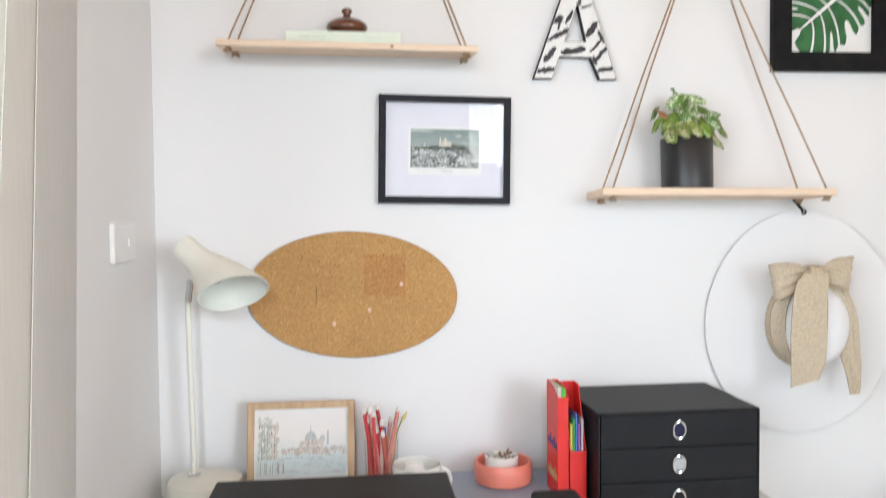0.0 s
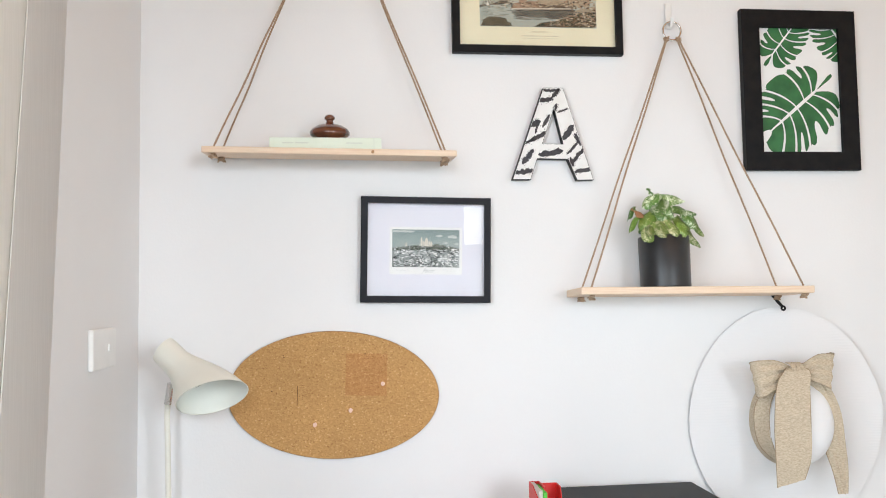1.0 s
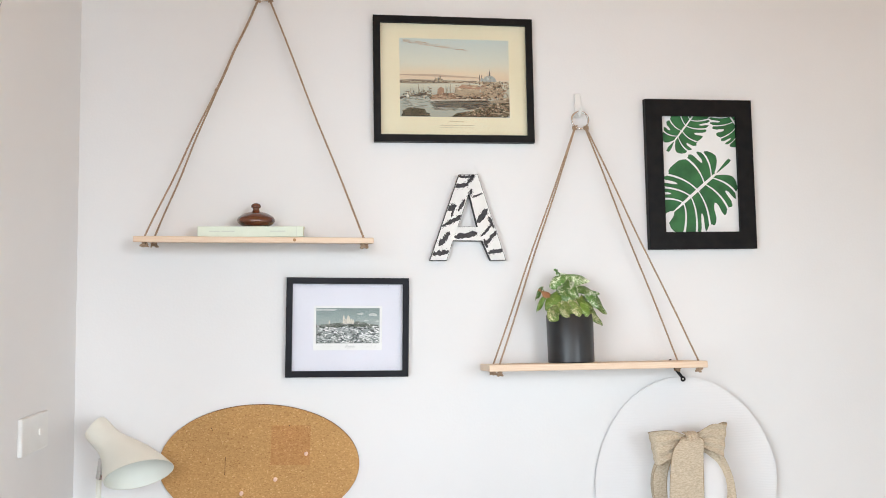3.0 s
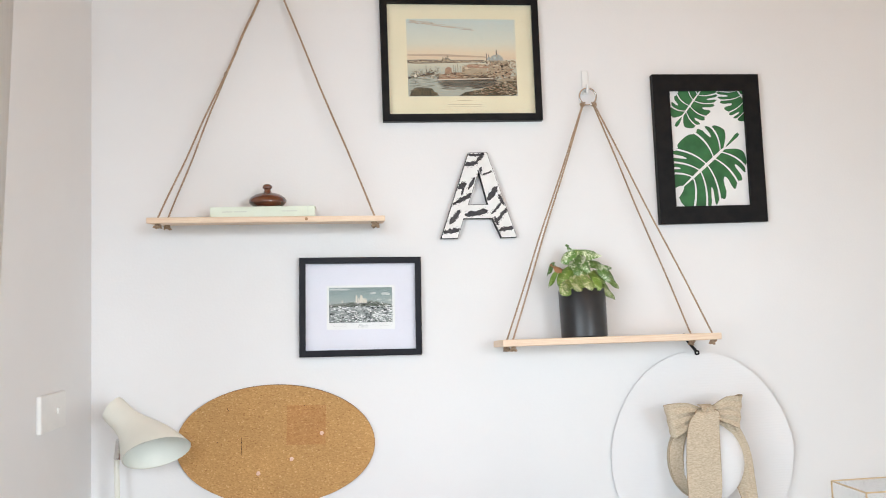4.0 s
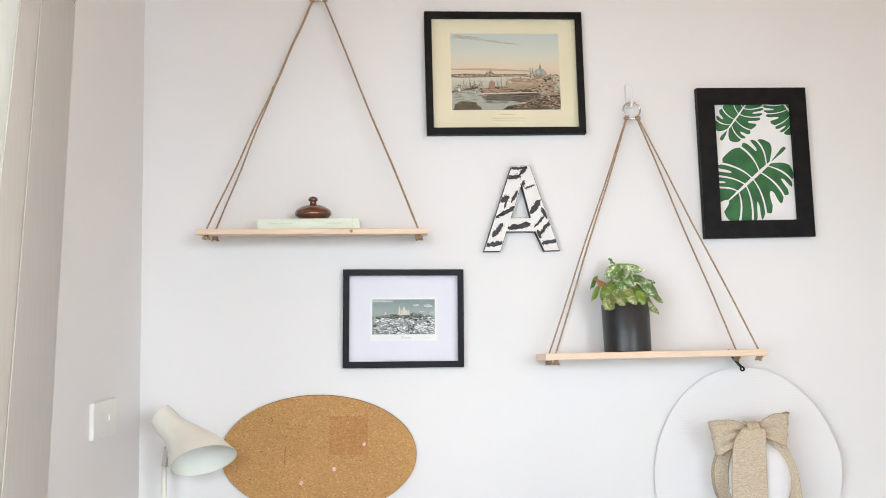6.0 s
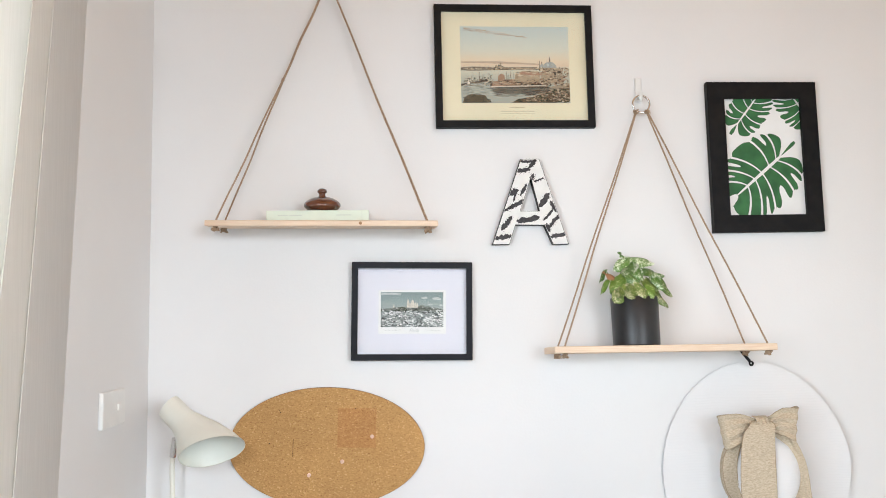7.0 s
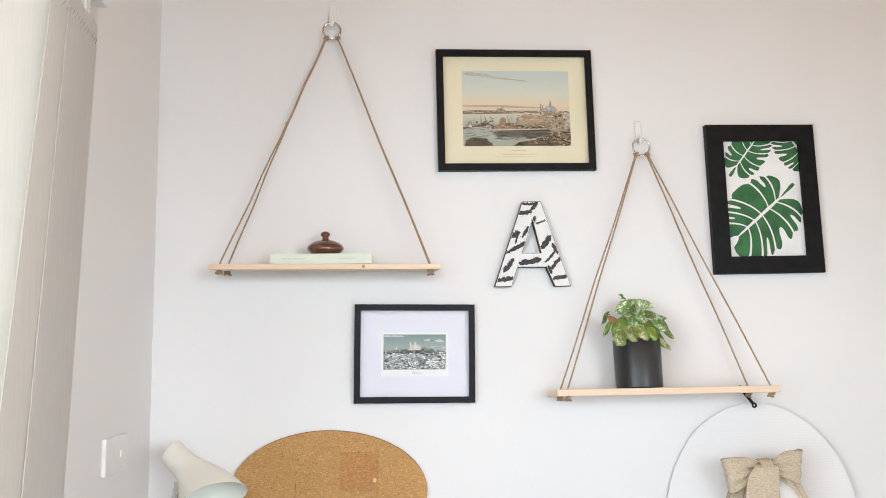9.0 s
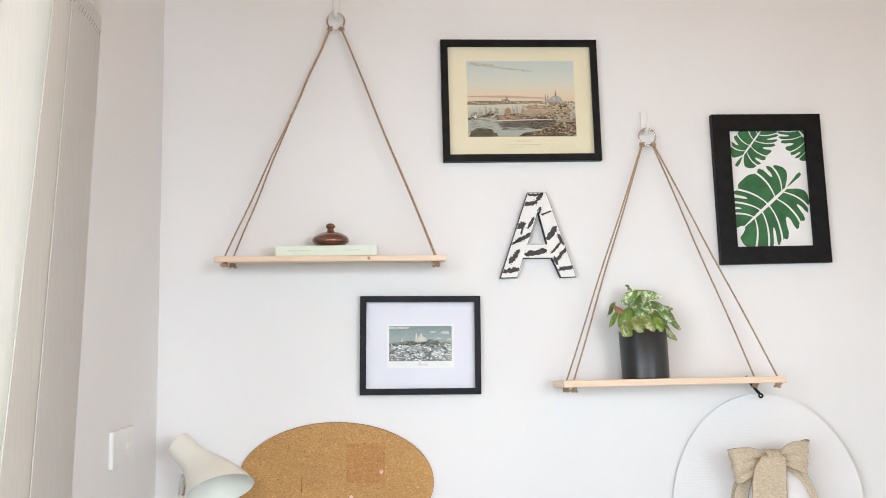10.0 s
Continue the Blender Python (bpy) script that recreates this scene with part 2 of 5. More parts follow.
SLAT = fabric_slat("blind_cloth", (0.86, 0.85, 0.84), (0.86, 0.81, 0.74), 0.42)


def glass_material(name, gloss=0.06, tint=(1, 1, 1)):
    """Thin clear glass: passes light straight on and mirrors a little."""
    m = bpy.data.materials.new(name)
    m.use_nodes = True
    n, l = m.node_tree.nodes, m.node_tree.links
    n.remove(n["Principled BSDF"])
    t, g, mx, fr = n.new("ShaderNodeBsdfTransparent"), n.new("ShaderNodeBsdfGlossy"), n.new("ShaderNodeMixShader"), n.new("ShaderNodeLayerWeight")
    t.inputs[0].default_value = (*tint, 1)
    g.inputs["Roughness"].default_value = 0.015
    fr.inputs[0].default_value = 0.5
    pw, ma = n.new("ShaderNodeMath"), n.new("ShaderNodeMath")
    pw.operation, pw.inputs[1].default_value = "POWER", 5
    ma.operation, ma.inputs[1].default_value, ma.inputs[2].default_value = "MULTIPLY_ADD", 0.94, 0.04
    l.new(fr.outputs["Facing"], pw.inputs[0]), l.new(pw.outputs[0], ma.inputs[0])
    l.new(ma.outputs[0], mx.inputs[0])
    l.new(t.outputs[0], mx.inputs[1]), l.new(g.outputs[0], mx.inputs[2])
    l.new(mx.outputs[0], n["Material Output"].inputs[0])
    return m


GLASS = glass_material("glass")


# ---- mesh helpers ----
def part(name, bm, mat, parent=None, label="", smooth=False):
    me = bpy.data.meshes.new(name)
    bmesh.ops.recalc_face_normals(bm, faces=bm.faces[:])
    bm.to_mesh(me)
    bm.free()
    for m in mat if isinstance(mat, (list, tuple)) else [mat]:
        me.materials.append(m)
    if smooth:
        for p in me.polygons:
            p.use_smooth = True
        me.set_sharp_from_angle(angle=radians(38))
    ob = new(name, me)
    ob.parent = parent
    if label:
        ob["label"] = label
    return ob


def thing(name, at, label, category, group="", kind=""):
    ob = new(name)
    ob.empty_display_size = 0.02
    ob.matrix_world = at
    return tagged(ob, label, category, group, kind)


def box(bm, x0, x1, y0, y1, z0, z1, bevel=0.0, seg=2):
    r = bmesh.ops.create_cube(bm, size=1.0)
    vs = r["verts"]
    for v in vs:
        v.co = ((x0 + x1) / 2 + v.co.x * (x1 - x0), (y0 + y1) / 2 + v.co.y * (y1 - y0), (z0 + z1) / 2 + v.co.z * (z1 - z0))
    if bevel:
        es = list({e for v in vs for e in v.link_edges})
        bmesh.ops.bevel(bm, geom=es, offset=bevel, segments=seg, affect="EDGES", profile=0.5)
    return bm


def boxed(x0, x1, y0, y1, z0, z1, bevel=0.0, seg=2):
    return box(bmesh.new(), x0, x1, y0, y1, z0, z1, bevel, seg)


def lathe(profile, n=40, axis="z", close=False):
    """Turns (radius, height) points about an axis."""
    bm = bmesh.new()
    rings = []
    for r, h in profile:
        ring = []
        for i in range(n):
            a = 2 * math.pi * i / n
            p = (r * math.cos(a), r * math.sin(a), h) if axis == "z" else (r * math.cos(a), -h, r * math.sin(a))
            ring.append(bm.verts.new(p))
        rings.append(ring)
    for a, b in zip(rings, rings[1:] + ([rings[0]] if close else [])):
        for i in range(n):
            bm.faces.new((a[i], a[(i + 1) % n], b[(i + 1) % n], b[i]))
    if not close:
        for ring, (r, _) in ((rings[0], profile[0]), (rings[-1], profile[-1])):
            if r < 0.0011:
                bmesh.ops.contextual_create(bm, geom=ring)
    return bm


def tube(points, r, n=8, bm=None, taper=None, closed=False):
    """A round bar along points."""
    bm = bm or bmesh.new()
    pts = [Vector(p) for p in points]
    rings = []
    for i, p in enumerate(pts):
        a = pts[(i - 1) % len(pts)] if closed or i else pts[i]
        b = pts[(i + 1) % len(pts)] if closed or i < len(pts) - 1 else pts[i]
        d = (b - a).normalized()
        side = d.cross(Vector((0, 1, 0.13))).normalized()
        up = side.cross(d)
        rr = r * (taper[i] if taper else 1)
        rings.append([bm.verts.new(p + rr * (math.cos(2 * math.pi * k / n) * side + math.sin(2 * math.pi * k / n) * up)) for k in range(n)])
    for i in range(len(rings) if closed else len(rings) - 1):
        a, b = rings[i], rings[(i + 1) % len(rings)]
        for k in range(n):
            bm.faces.new((a[k], a[(k + 1) % n], b[(k + 1) % n], b[k]))
    if not closed:
        bm.faces.new(rings[0]), bm.faces.new(rings[-1])
    return bm


def ring_bm(R, r, n=40, k=10, squash=1.0):
    return tube([(R * math.cos(2 * math.pi * i / n), 0, R * squash * math.sin(2 * math.pi * i / n)) for i in range(n)], r, k, closed=True)


def prism(points, y0, y1, bm=None, bevel=0.0):
    """An outline in x and z, given depth from y0 to y1 (towards the room: y1 < y0)."""
    bm = bm or bmesh.new()
    a = [bm.verts.new((x, y0, z)) for x, z in points]
    b = [bm.verts.new((x, y1, z)) for x, z in points]
    bm.faces.new(a), bm.faces.new(b)
    for i in range(len(points)):
        j = (i + 1) % len(points)
        bm.faces.new((a[i], a[j], b[j], b[i]))
    return bm


def flat(points, y, bm=None):
    bm = bm or bmesh.new()
    bm.faces.new([bm.verts.new((x, y, z)) for x, z in points])
    return bm


def rect(x0, x1, z0, z1):
    return [(x0, z0), (x1, z0), (x1, z1), (x0, z1)]


def sheet(fn, nu, nv, thick=0.0):
    """A curved sheet fn(u, v) with an even thickness."""
    bm = bmesh.new()
    g = [[bm.verts.new(fn(i / nu, j / nv)) for j in range(nv + 1)] for i in range(nu + 1)]
    for i in range(nu):
        for j in range(nv):
            bm.faces.new((g[i][j], g[i + 1][j], g[i + 1][j + 1], g[i][j + 1]))
    if thick:
        bmesh.ops.recalc_face_normals(bm, faces=bm.faces[:])
        bmesh.ops.solidify(bm, geom=bm.faces[:], thickness=thick)
    return bm


# ---- the room ----
XL, XR, YB, YF, ZC = -0.6386, 1.90, 0.0, -3.6, 2.48
S = dict(kind="structure")
tagged(part("wall_north", boxed(XL - 0.15, XR + 0.15, 0, 0.15, 0, ZC), WALL), "plain white painted wall hung with pictures", "wall", **S)
tagged(part("wall_east", boxed(XR, XR + 0.15, YF, 0, 0, ZC), BOUNCEWALL), "unseen side wall, pale cream to bounce light to the left", "wall", **S)
tagged(part("floor", boxed(XL - 0.15, XR + 0.15, YF - 0.15, 0.15, -0.1, 0), FLOOR), "unseen floor, pale grey to bounce neutral light upwards", "floor", **S)
# out of view; its colour only warms the light bounced from above
tagged(part("ceiling", boxed(XL - 0.15, XR + 0.15, YF - 0.15, 0.15, ZC, ZC + 0.1), CEIL), "unseen ceiling tinted orange to warm the bounced light", "ceiling", **S)
# the side wall with the tall window
WY0, WY1, WZ0, WZ1 = -0.60, -3.35, 0.08, 2.14
bm = boxed(XL - 0.15, XL, WY0, 0, 0, ZC)
box(bm, XL - 0.15, XL, YF, WY1, 0, ZC)
box(bm, XL - 0.15, XL, WY1, WY0, 0, WZ0)
box(bm, XL - 0.15, XL, WY1, WY0, WZ1, ZC)
tagged(part("wall_west", bm, WALL), "white painted side wall with a tall window", "wall", **S)
# the wall behind: one window known from its reflection, two openings added for fill
RX0, RX1, RZ0, RZ1 = 0.50, 0.84, 1.62, 2.34
# the G and N openings are added, clear of reflections, for the fill lamps
GX0, GX1, GZ0, GZ1 = 0.87, 1.86, 0.95, 2.34
NX0, NX1, NZ0, NZ1 = -0.615, -0.325, 1.83, 2.40
bm = boxed(XL - 0.15, NX0, YF - 0.15, YF, 0, ZC)
box(bm, NX0, NX1, YF - 0.15, YF, 0, NZ0)
box(bm, NX0, NX1, YF - 0.15, YF, NZ1, ZC)
box(bm, NX1, RX0, YF - 0.15, YF, 0, ZC)
box(bm, RX0, RX1, YF - 0.15, YF, 0, RZ0)
box(bm, RX0, RX1, YF - 0.15, YF, RZ1, ZC)
box(bm, RX1, GX0, YF - 0.15, YF, 0, ZC)
box(bm, GX0, GX1, YF - 0.15, YF, 0, GZ0)
box(bm, GX0, GX1, YF - 0.15, YF, GZ1, ZC)
box(bm, GX1, XR + 0.15, YF - 0.15, YF, 0, ZC)
tagged(part("wall_south", bm, WALL), "white painted wall with one window and two added light openings", "wall", **S)


def window_thing(name, corners, label, along):
    a0, a1, z0, z1 = corners
    w = thing(name, Matrix(), label, "window", kind="structure")
    d = 0.045
    for q0, q1, r0, r1 in ((a0, a1, z0, z0 + d), (a0, a1, z1 - d, z1), (a0, a0 + d, z0 + d, z1 - d), (a1 - d, a1, z0 + d, z1 - d)):
        xs = XL - 0.11
        b = boxed(xs, xs + 0.05, q0, q1, r0, r1, 0.003) if along == "y" else boxed(q0, q1, YF - 0.11, YF - 0.06, r0, r1, 0.003)
        part("window_frame", b, WHITE, w)
    return w


window_thing("window_1", (WY1, WY0, WZ0, WZ1), "tall white-framed opening added out of view for fill light behind a vertical blind", "y")
window_thing("window_2", (RX0, RX1, RZ0, RZ1), "small high white-framed window out of view", "x")
# added for the left-hand fill lamp; no such opening is known
window_thing("fill_opening_1", (NX0, NX1, NZ0, NZ1), "small high white-framed window out of view", "x")
# added out of view to carry the right-hand fill lamp
window_thing("fill_opening_2", (GX0, GX1, GZ0, GZ1), "tall white-framed opening added out of view for fill light", "x")

# ---- the vertical blind ----
blind = thing("vertical_blind", Matrix(), "beige cloth vertical blind drawn to the side of the window", "blind")
ZT = 2.020


def slat(y_far, y_near, x_far, x_near, twist, z_top, lean=0.0, sway=0.0):
    def at(u, v):
        z = 0.12 + (z_top - 0.12) * v
        low = (1 - v) ** 1.0
        bow = 0.002 * math.sin(math.pi * u)
        y = y_far + (y_near - y_far) * u - (sway + lean * u) * low
        x = x_far + (x_near - x_far) * u + twist * low * u + bow
        return (x, y, z)
    s = part("slat", sheet(at, 8, 24, 0.0012), SLAT, blind, smooth=True)
    for k in range(12):
        u = (k + 0.5) / 12
        p, q = Vector(at(u - 0.025, 0.987)), Vector(at(u + 0.025, 0.981))
        off = Vector((0.0014, 0, 0))
        part("stitch", tube([p + off, q + off], 0.0007, 5), THREAD, s)
    c = Vector(at(0.5, 1.0))
    part("clip", boxed(c.x - 0.004, c.x + 0.004, c.y - 0.010, c.y + 0.010, c.z - 0.004, c.z + 0.045, 0.002), PLASTIC, s)
    return s


slat(-0.473, -0.675, XL + 0.026, XL + 0.034, 0.012, ZT + 0.008, 0.16, 0.160)
slat(-0.480, -0.618, XL + 0.0285, XL + 0.0355, 0.010, ZT + 0.008, 0.08, 0.160)
for k in range(2):
    slat(-0.585 - 0.204 * k, -0.795 - 0.204 * k, XL + 0.006, XL + 0.010, 0.0, ZT + 0.03)
part("head_rail", boxed(XL + 0.004, XL + 0.044, -3.30, -0.47, ZT + 0.045, ZT + 0.085, 0.004), PLASTIC, blind, "white metal head rail")

# ---- light switch ----
sw = thing("light_switch", Matrix.Translation((XL, -0.242, 1.275)), "white plastic wall switch plate with a small rocker", "switch")
part("plate", boxed(0, 0.009, -0.063, 0.063, -0.0345, 0.0345, 0.003, 3), PLASTIC, sw)
part("rocker", boxed(0.008, 0.012, 0.014, 0.022, -0.006, 0.006, 0.0015), PLASTIC, sw)


# ---- wall hooks, hanging shelves ----
def wall_hook(x, z):
    h = thing("wall_hook", Matrix.Translation((x, 0, z)), "white adhesive plastic wall hook", "hook", "shelf hooks")
    part("plate", boxed(-0.0085, 0.0085, -0.005, -0.0002, -0.012, 0.048, 0.003, 3), PLASTIC, h)
    part("prong", tube([(0, -0.004, 0.006), (0, -0.010, -0.004), (0, -0.018, -0.007), (0, -0.023, 0.000), (0, -0.023, 0.008)], 0.0042, 8), PLASTIC, h, smooth=True)
    return h


def rope_bm(a, b, r=0.0021, bm=None):
    """Two strands laid round each other from a to b."""
    a, b = Vector(a), Vector(b)
    bm = bm or bmesh.new()
    d = b - a
    side = d.cross(Vector((0, 1, 0))).normalized()
    up = side.cross(d).normalized()
    n = int(d.length / 0.0022)
    for ph in (0, math.pi):
        pts = []
        for i in range(n + 1):
            t = i / n
            ang = ph + t * d.length / 0.011 * 2 * math.pi
            wob = 0.0012 * math.sin(9 * t + a.x * 40)
            pts.append(a + d * t + side * (0.0011 * math.cos(ang) + wob * math.sin(math.pi * t)) + up * 0.0011 * math.sin(ang))
        tube(pts, r * 0.62, 5, bm)
    return bm


def knot(parent, at, seed, s=1.0):
    rnd = random.Random(seed)
    bm = bmesh.new()
    for k in range(5):
        pts = [Vector((rnd.uniform(-1, 1) * 0.007 * s, rnd.uniform(-1, 1) * 0.006 * s, rnd.uniform(-0.9, 0.9) * 0.006 * s)) for _ in range(5)]
        tube([Vector(at) + p for p in pts], 0.0023 * s, 6, bm)
    for k in range(3):
        a = rnd.uniform(0, 6.28)
        tube([Vector(at), Vector(at) + Vector((0.006 * math.cos(a), 0.005 * math.sin(a), -0.002)) * s, Vector(at) + Vector((0.009 * math.cos(a), 0.007 * math.sin(a), -0.006)) * s], 0.0015 * s, 5, bm)
    return part("knot", bm, JUTE, parent, smooth=True)


def hanging_shelf(ring_at, x0, x1, z_left, z_right, yf, yb, th, holes, tip, label, joined=False):
    """holes: left front, left back, right front, right back as (x, y)."""
    rx, rz = ring_at
    sh = thing("hanging_shelf", Matrix.Translation((rx, 0, rz)), label, "shelf", "hanging rope shelves")
    slope = (z_right - z_left) / (x1 - x0)
    top = lambda x, y=yf: z_left + slope * (x - x0) + tip * (y - yf)
    bm = boxed(x0 - rx, x1 - rx, yf, yb, -th, 0, 0.0018, 2)
    for v in bm.verts:
        v.co.z += top(v.co.x + rx, v.co.y) - rz
    part("board", bm, PINE, sh, "pale pine board")
    part("ring", ring_bm(0.0205, 0.0023), STEEL, sh, "steel ring", smooth=True).location = (0, -0.019, 0)
    for i, (hx, hy) in enumerate(holes):
        s = -1 if i < 2 else 1
        a = (s * 0.0125, -0.019 - (0.003 if i % 2 == 0 else -0.003), -0.0165)
        b = (hx - rx, hy, top(hx, hy) - rz - 0.002)
        if joined and i < 2:
            c = Vector(holes[0] + (0,)).lerp(Vector(holes[1] + (0,)), 0.5)
            m = Vector(a).lerp(Vector((c.x - rx, c.y, top(c.x, c.y) - rz)), 0.40) + Vector((0, 0.0015 * (2 * i - 1), 0))
            bm = rope_bm(a, m)
            part("rope", rope_bm(m, b, bm=bm), JUTE, sh, smooth=True)
            if i == 0:
                knot(sh, m, 29, 0.45)
        else:
            part("rope", rope_bm(a, b), JUTE, sh, smooth=True)
        knot(sh, (hx - rx, hy, top(hx, hy) - rz - th - 0.0045), 11 + i + int(100 * abs(hx)))
    for s in (-1, 1):
        knot(sh, (s * 0.0135, -0.020, -0.0175), 3 + s, 0.85)
    return sh, top


wall_hook(-0.236, 2.243)
wall_hook(0.503, 1.957)
shelf_a, top_a = hanging_shelf((-0.236, 2.221), -0.495, 0.006, 1.6545, 1.6490, -0.110, -0.006, 0.0125,
                               [(-0.475, -0.096), (-0.470, -0.028), (-0.0155, -0.096), (-0.012, -0.028)], 0.065,
                               "pine board shelf hung by jute rope from a steel ring", True)
shelf_b, top_b = hanging_shelf((0.503, 1.936), 0.2525, 0.7525, 1.3705, 1.3675, -0.122, -0.010, 0.0150,
                               [(0.278, -0.105), (0.279, -0.030), (0.739, -0.105), (0.722, -0.030)], -0.055,
                               "pine board shelf hung by jute rope carrying a potted plant")
part("wood_knot", lathe([(0.0001, 0.0005), (0.0035, 0.0003)], 12, "y"), KNOT, shelf_a).location = (-0.163 + 0.236, -0.1101, top_a(-0.163) - 2.221 - 0.006)

# ---- on the upper shelf ----
zb = top_a(-0.256, -0.052)
tip_a, tip_b = Matrix.Rotation(0.065, 4, "X"), Matrix.Rotation(-0.055, 4, "X")
book = thing("book", Matrix.Translation((-0.256, -0.052, zb + 0.0003)) @ tip_a, "pale mint green book lying flat on the shelf", "book")
part("cover", box(boxed(-0.111, 0.111, -0.042, -0.0395, 0, 0.0225, 0.0008), -0.111, 0.111, -0.040, 0.044, 0, 0.002), BOOK, book)
part("top_cover", boxed(-0.111, 0.111, -0.041, 0.044, 0.0205, 0.0225, 0.0006), BOOK, book)
part("pages", boxed(-0.108, 0.1085, -0.0392, 0.041, 0.0021, 0.0204), PAGES, book, "cream page block")
for x0, x1, z in ((-0.086, -0.064, 0.0118), (-0.061, -0.034, 0.0118), (0.040, 0.073, 0.0118)):
    part("spine_print", boxed(x0, x1, -0.0424, -0.0419, z - 0.0011, z + 0.0011), PRINTGREY, book, "faint grey spine lettering")
part("spine_line", boxed(0.0955, 0.0965, -0.0424, -0.0419, 0.0005, 0.022), PRINTGREY, book)

jar = thing("lidded_jar", Matrix.Translation((-0.249, -0.055, zb + 0.0229)) @ tip_a, "polished dark red wooden pot with a knobbed lid", "jar")
part("bowl", lathe([(0.0010, 0), (0.024, 0), (0.033, 0.003), (0.0405, 0.0105), (0.0410, 0.015), (0.0385, 0.0195)], 48), ROSEWOOD, jar, smooth=True)
lid = part("lid", lathe([(0.0385, 0.0197), (0.036, 0.0225), (0.0265, 0.0285), (0.0155, 0.0320), (0.0085, 0.0335), (0.0068, 0.0375), (0.0072, 0.040)], 48), ROSEWOOD, jar, smooth=True)
part("knob", lathe([(0.0072, 0.040), (0.0105, 0.0425), (0.0108, 0.0460), (0.0085, 0.0495), (0.0045, 0.0515), (0.0010, 0.0522)], 32), ROSEWOOD, lid, smooth=True)

# ---- the potted plant ----
px, py, pz = 0.4525, -0.066, top_b(0.4525, -0.066) + 0.0003
plant = thing("potted_plant", Matrix.Translation((px, py, pz)) @ tip_b, "speckled green leafy plant in a matt black cylindrical pot", "plant")
part("pot", lathe([(0.0010, 0), (0.0500, 0), (0.0520, 0.002), (0.0532, 0.107), (0.0526, 0.108), (0.0500, 0.108), (0.0496, 0.095)], 56), POT, plant, "matt black pot", smooth=True)
part("soil", lathe([(0.0498, 0.097), (0.03, 0.100), (0.0010, 0.101)], 32), SOIL, plant, smooth=True)


def leaf_bm(length, width, droop, cup, seed):
    rnd = random.Random(seed)
    wv = rnd.uniform(0, 6)

    def at(u, v):
        s = 2 * v - 1
        w = width * (math.sin(math.pi * min(1, u * 0.90 + 0.10)) ** 0.62) * (1 - 0.30 * u)
        y = u * length
        back = 0.16 * length * abs(s) * (1 - u) ** 3
        z = -droop * u * u * length - cup * abs(s) ** 1.6 * w + 0.0022 * math.sin(8 * u + wv + 3 * s) * (0.4 + abs(s))
        return (s * w, y - back, z)
    return sheet(at, 8, 8, 0.0006)


# leaves in millimetres from the pot's rim centre: where each starts, where its tip hangs (x, z), half its width, and how far forward
UPPER = ((-18, 82, 52, 77, 20, 8), (-8, 80, -48, 60, 17, 14), (-20, 84, -29, 96, 6, 4), (-4, 71, -37, 46, 18, 26), (0, 64, 15, 36, 17, 30), (-18, 50, 5, 26, 16, 38))
SIDE = ((-24, 42, -64, 17, 19, 36), (17, 57, 66, 47, 15, 24), (40, 50, 86, 6, 12, 26), (41, 46, 56, 13, 13, 34), (20, 38, 43, 13, 18, 40), (-61, 38, -83, 10, 6, 20), (-66, 57, -84, 34, 5, 16))
LOW = ((-30, 25, -58, -12, 19, 46), (-18, 27, -24, -3, 18, 54), (-1, 29, 7, -2, 17, 55), (16, 24, 25, -2, 13, 52), (37, 17, 68, -22, 11, 34), (-40, 20, -50, 0, 12, 50))
rnd = random.Random(21)
LEAVES = [(q, VARIEGATED, "") for q in UPPER] + [(q, GREENLEAF if k in (0, 2, 4, 5) else VARIEGATED, "") for k, q in enumerate(SIDE)] + [(q, CREAMLEAF if k != 3 else GREENLEAF, "pale cream-splashed leaf" if k != 3 else "") for k, q in enumerate(LOW)] + [((-46, 42, -72, 56, 11, 20), DRYLEAF, "dry brown leaf")]
for k in range(16):
    a = 2 * math.pi * k / 16
    bx, bz = 22 * math.cos(a) - 3, 24 + 18 * rnd.random()
    LEAVES.append(((bx, bz, bx + 30 * math.cos(a), bz - 14 + 34 * rnd.random() * (1 - 0.5 * abs(math.cos(a))), 15, -24 * math.sin(a) - 4), VARIEGATED, ""))
for i, ((bx, bz, tx, tz, hw, fwd), mat, words) in enumerate(LEAVES):
    rise = lambda h: (h + 0.14 * max(0, h - 20)) / 1000
    base = Vector((bx / 1000, -0.7 * fwd / 1000, 0.108 + rise(bz)))
    tip = Vector((tx / 1000, -1.15 * fwd / 1000, 0.108 + rise(tz)))
    d = (tip - base).normalized()
    nrm = Vector((rnd.uniform(-0.35, 0.35), -0.75 if fwd > 0 else 0.1, 0.62 + rnd.uniform(-0.15, 0.25)))
    nrm = (nrm - d * nrm.dot(d)).normalized()
    side = d.cross(nrm)
    root = Vector((0.3 * base.x, 0.3 * base.y, 0.099))
    part("stem", tube([root, root.lerp(base, 0.55) + Vector((0, 0, 0.006)), base], 0.0012, 5), STALK, plant, smooth=True)
    lf = part("leaf", leaf_bm((tip - base).length, hw * 0.00112, 0.12 + 0.12 * rnd.random(), 0.48, i), mat, plant, words, smooth=True)
    lf.matrix_local = Matrix(((side.x, d.x, nrm.x, base.x), (side.y, d.y, nrm.y, base.y), (side.z, d.z, nrm.z, base.z), (0, 0, 0, 1)))

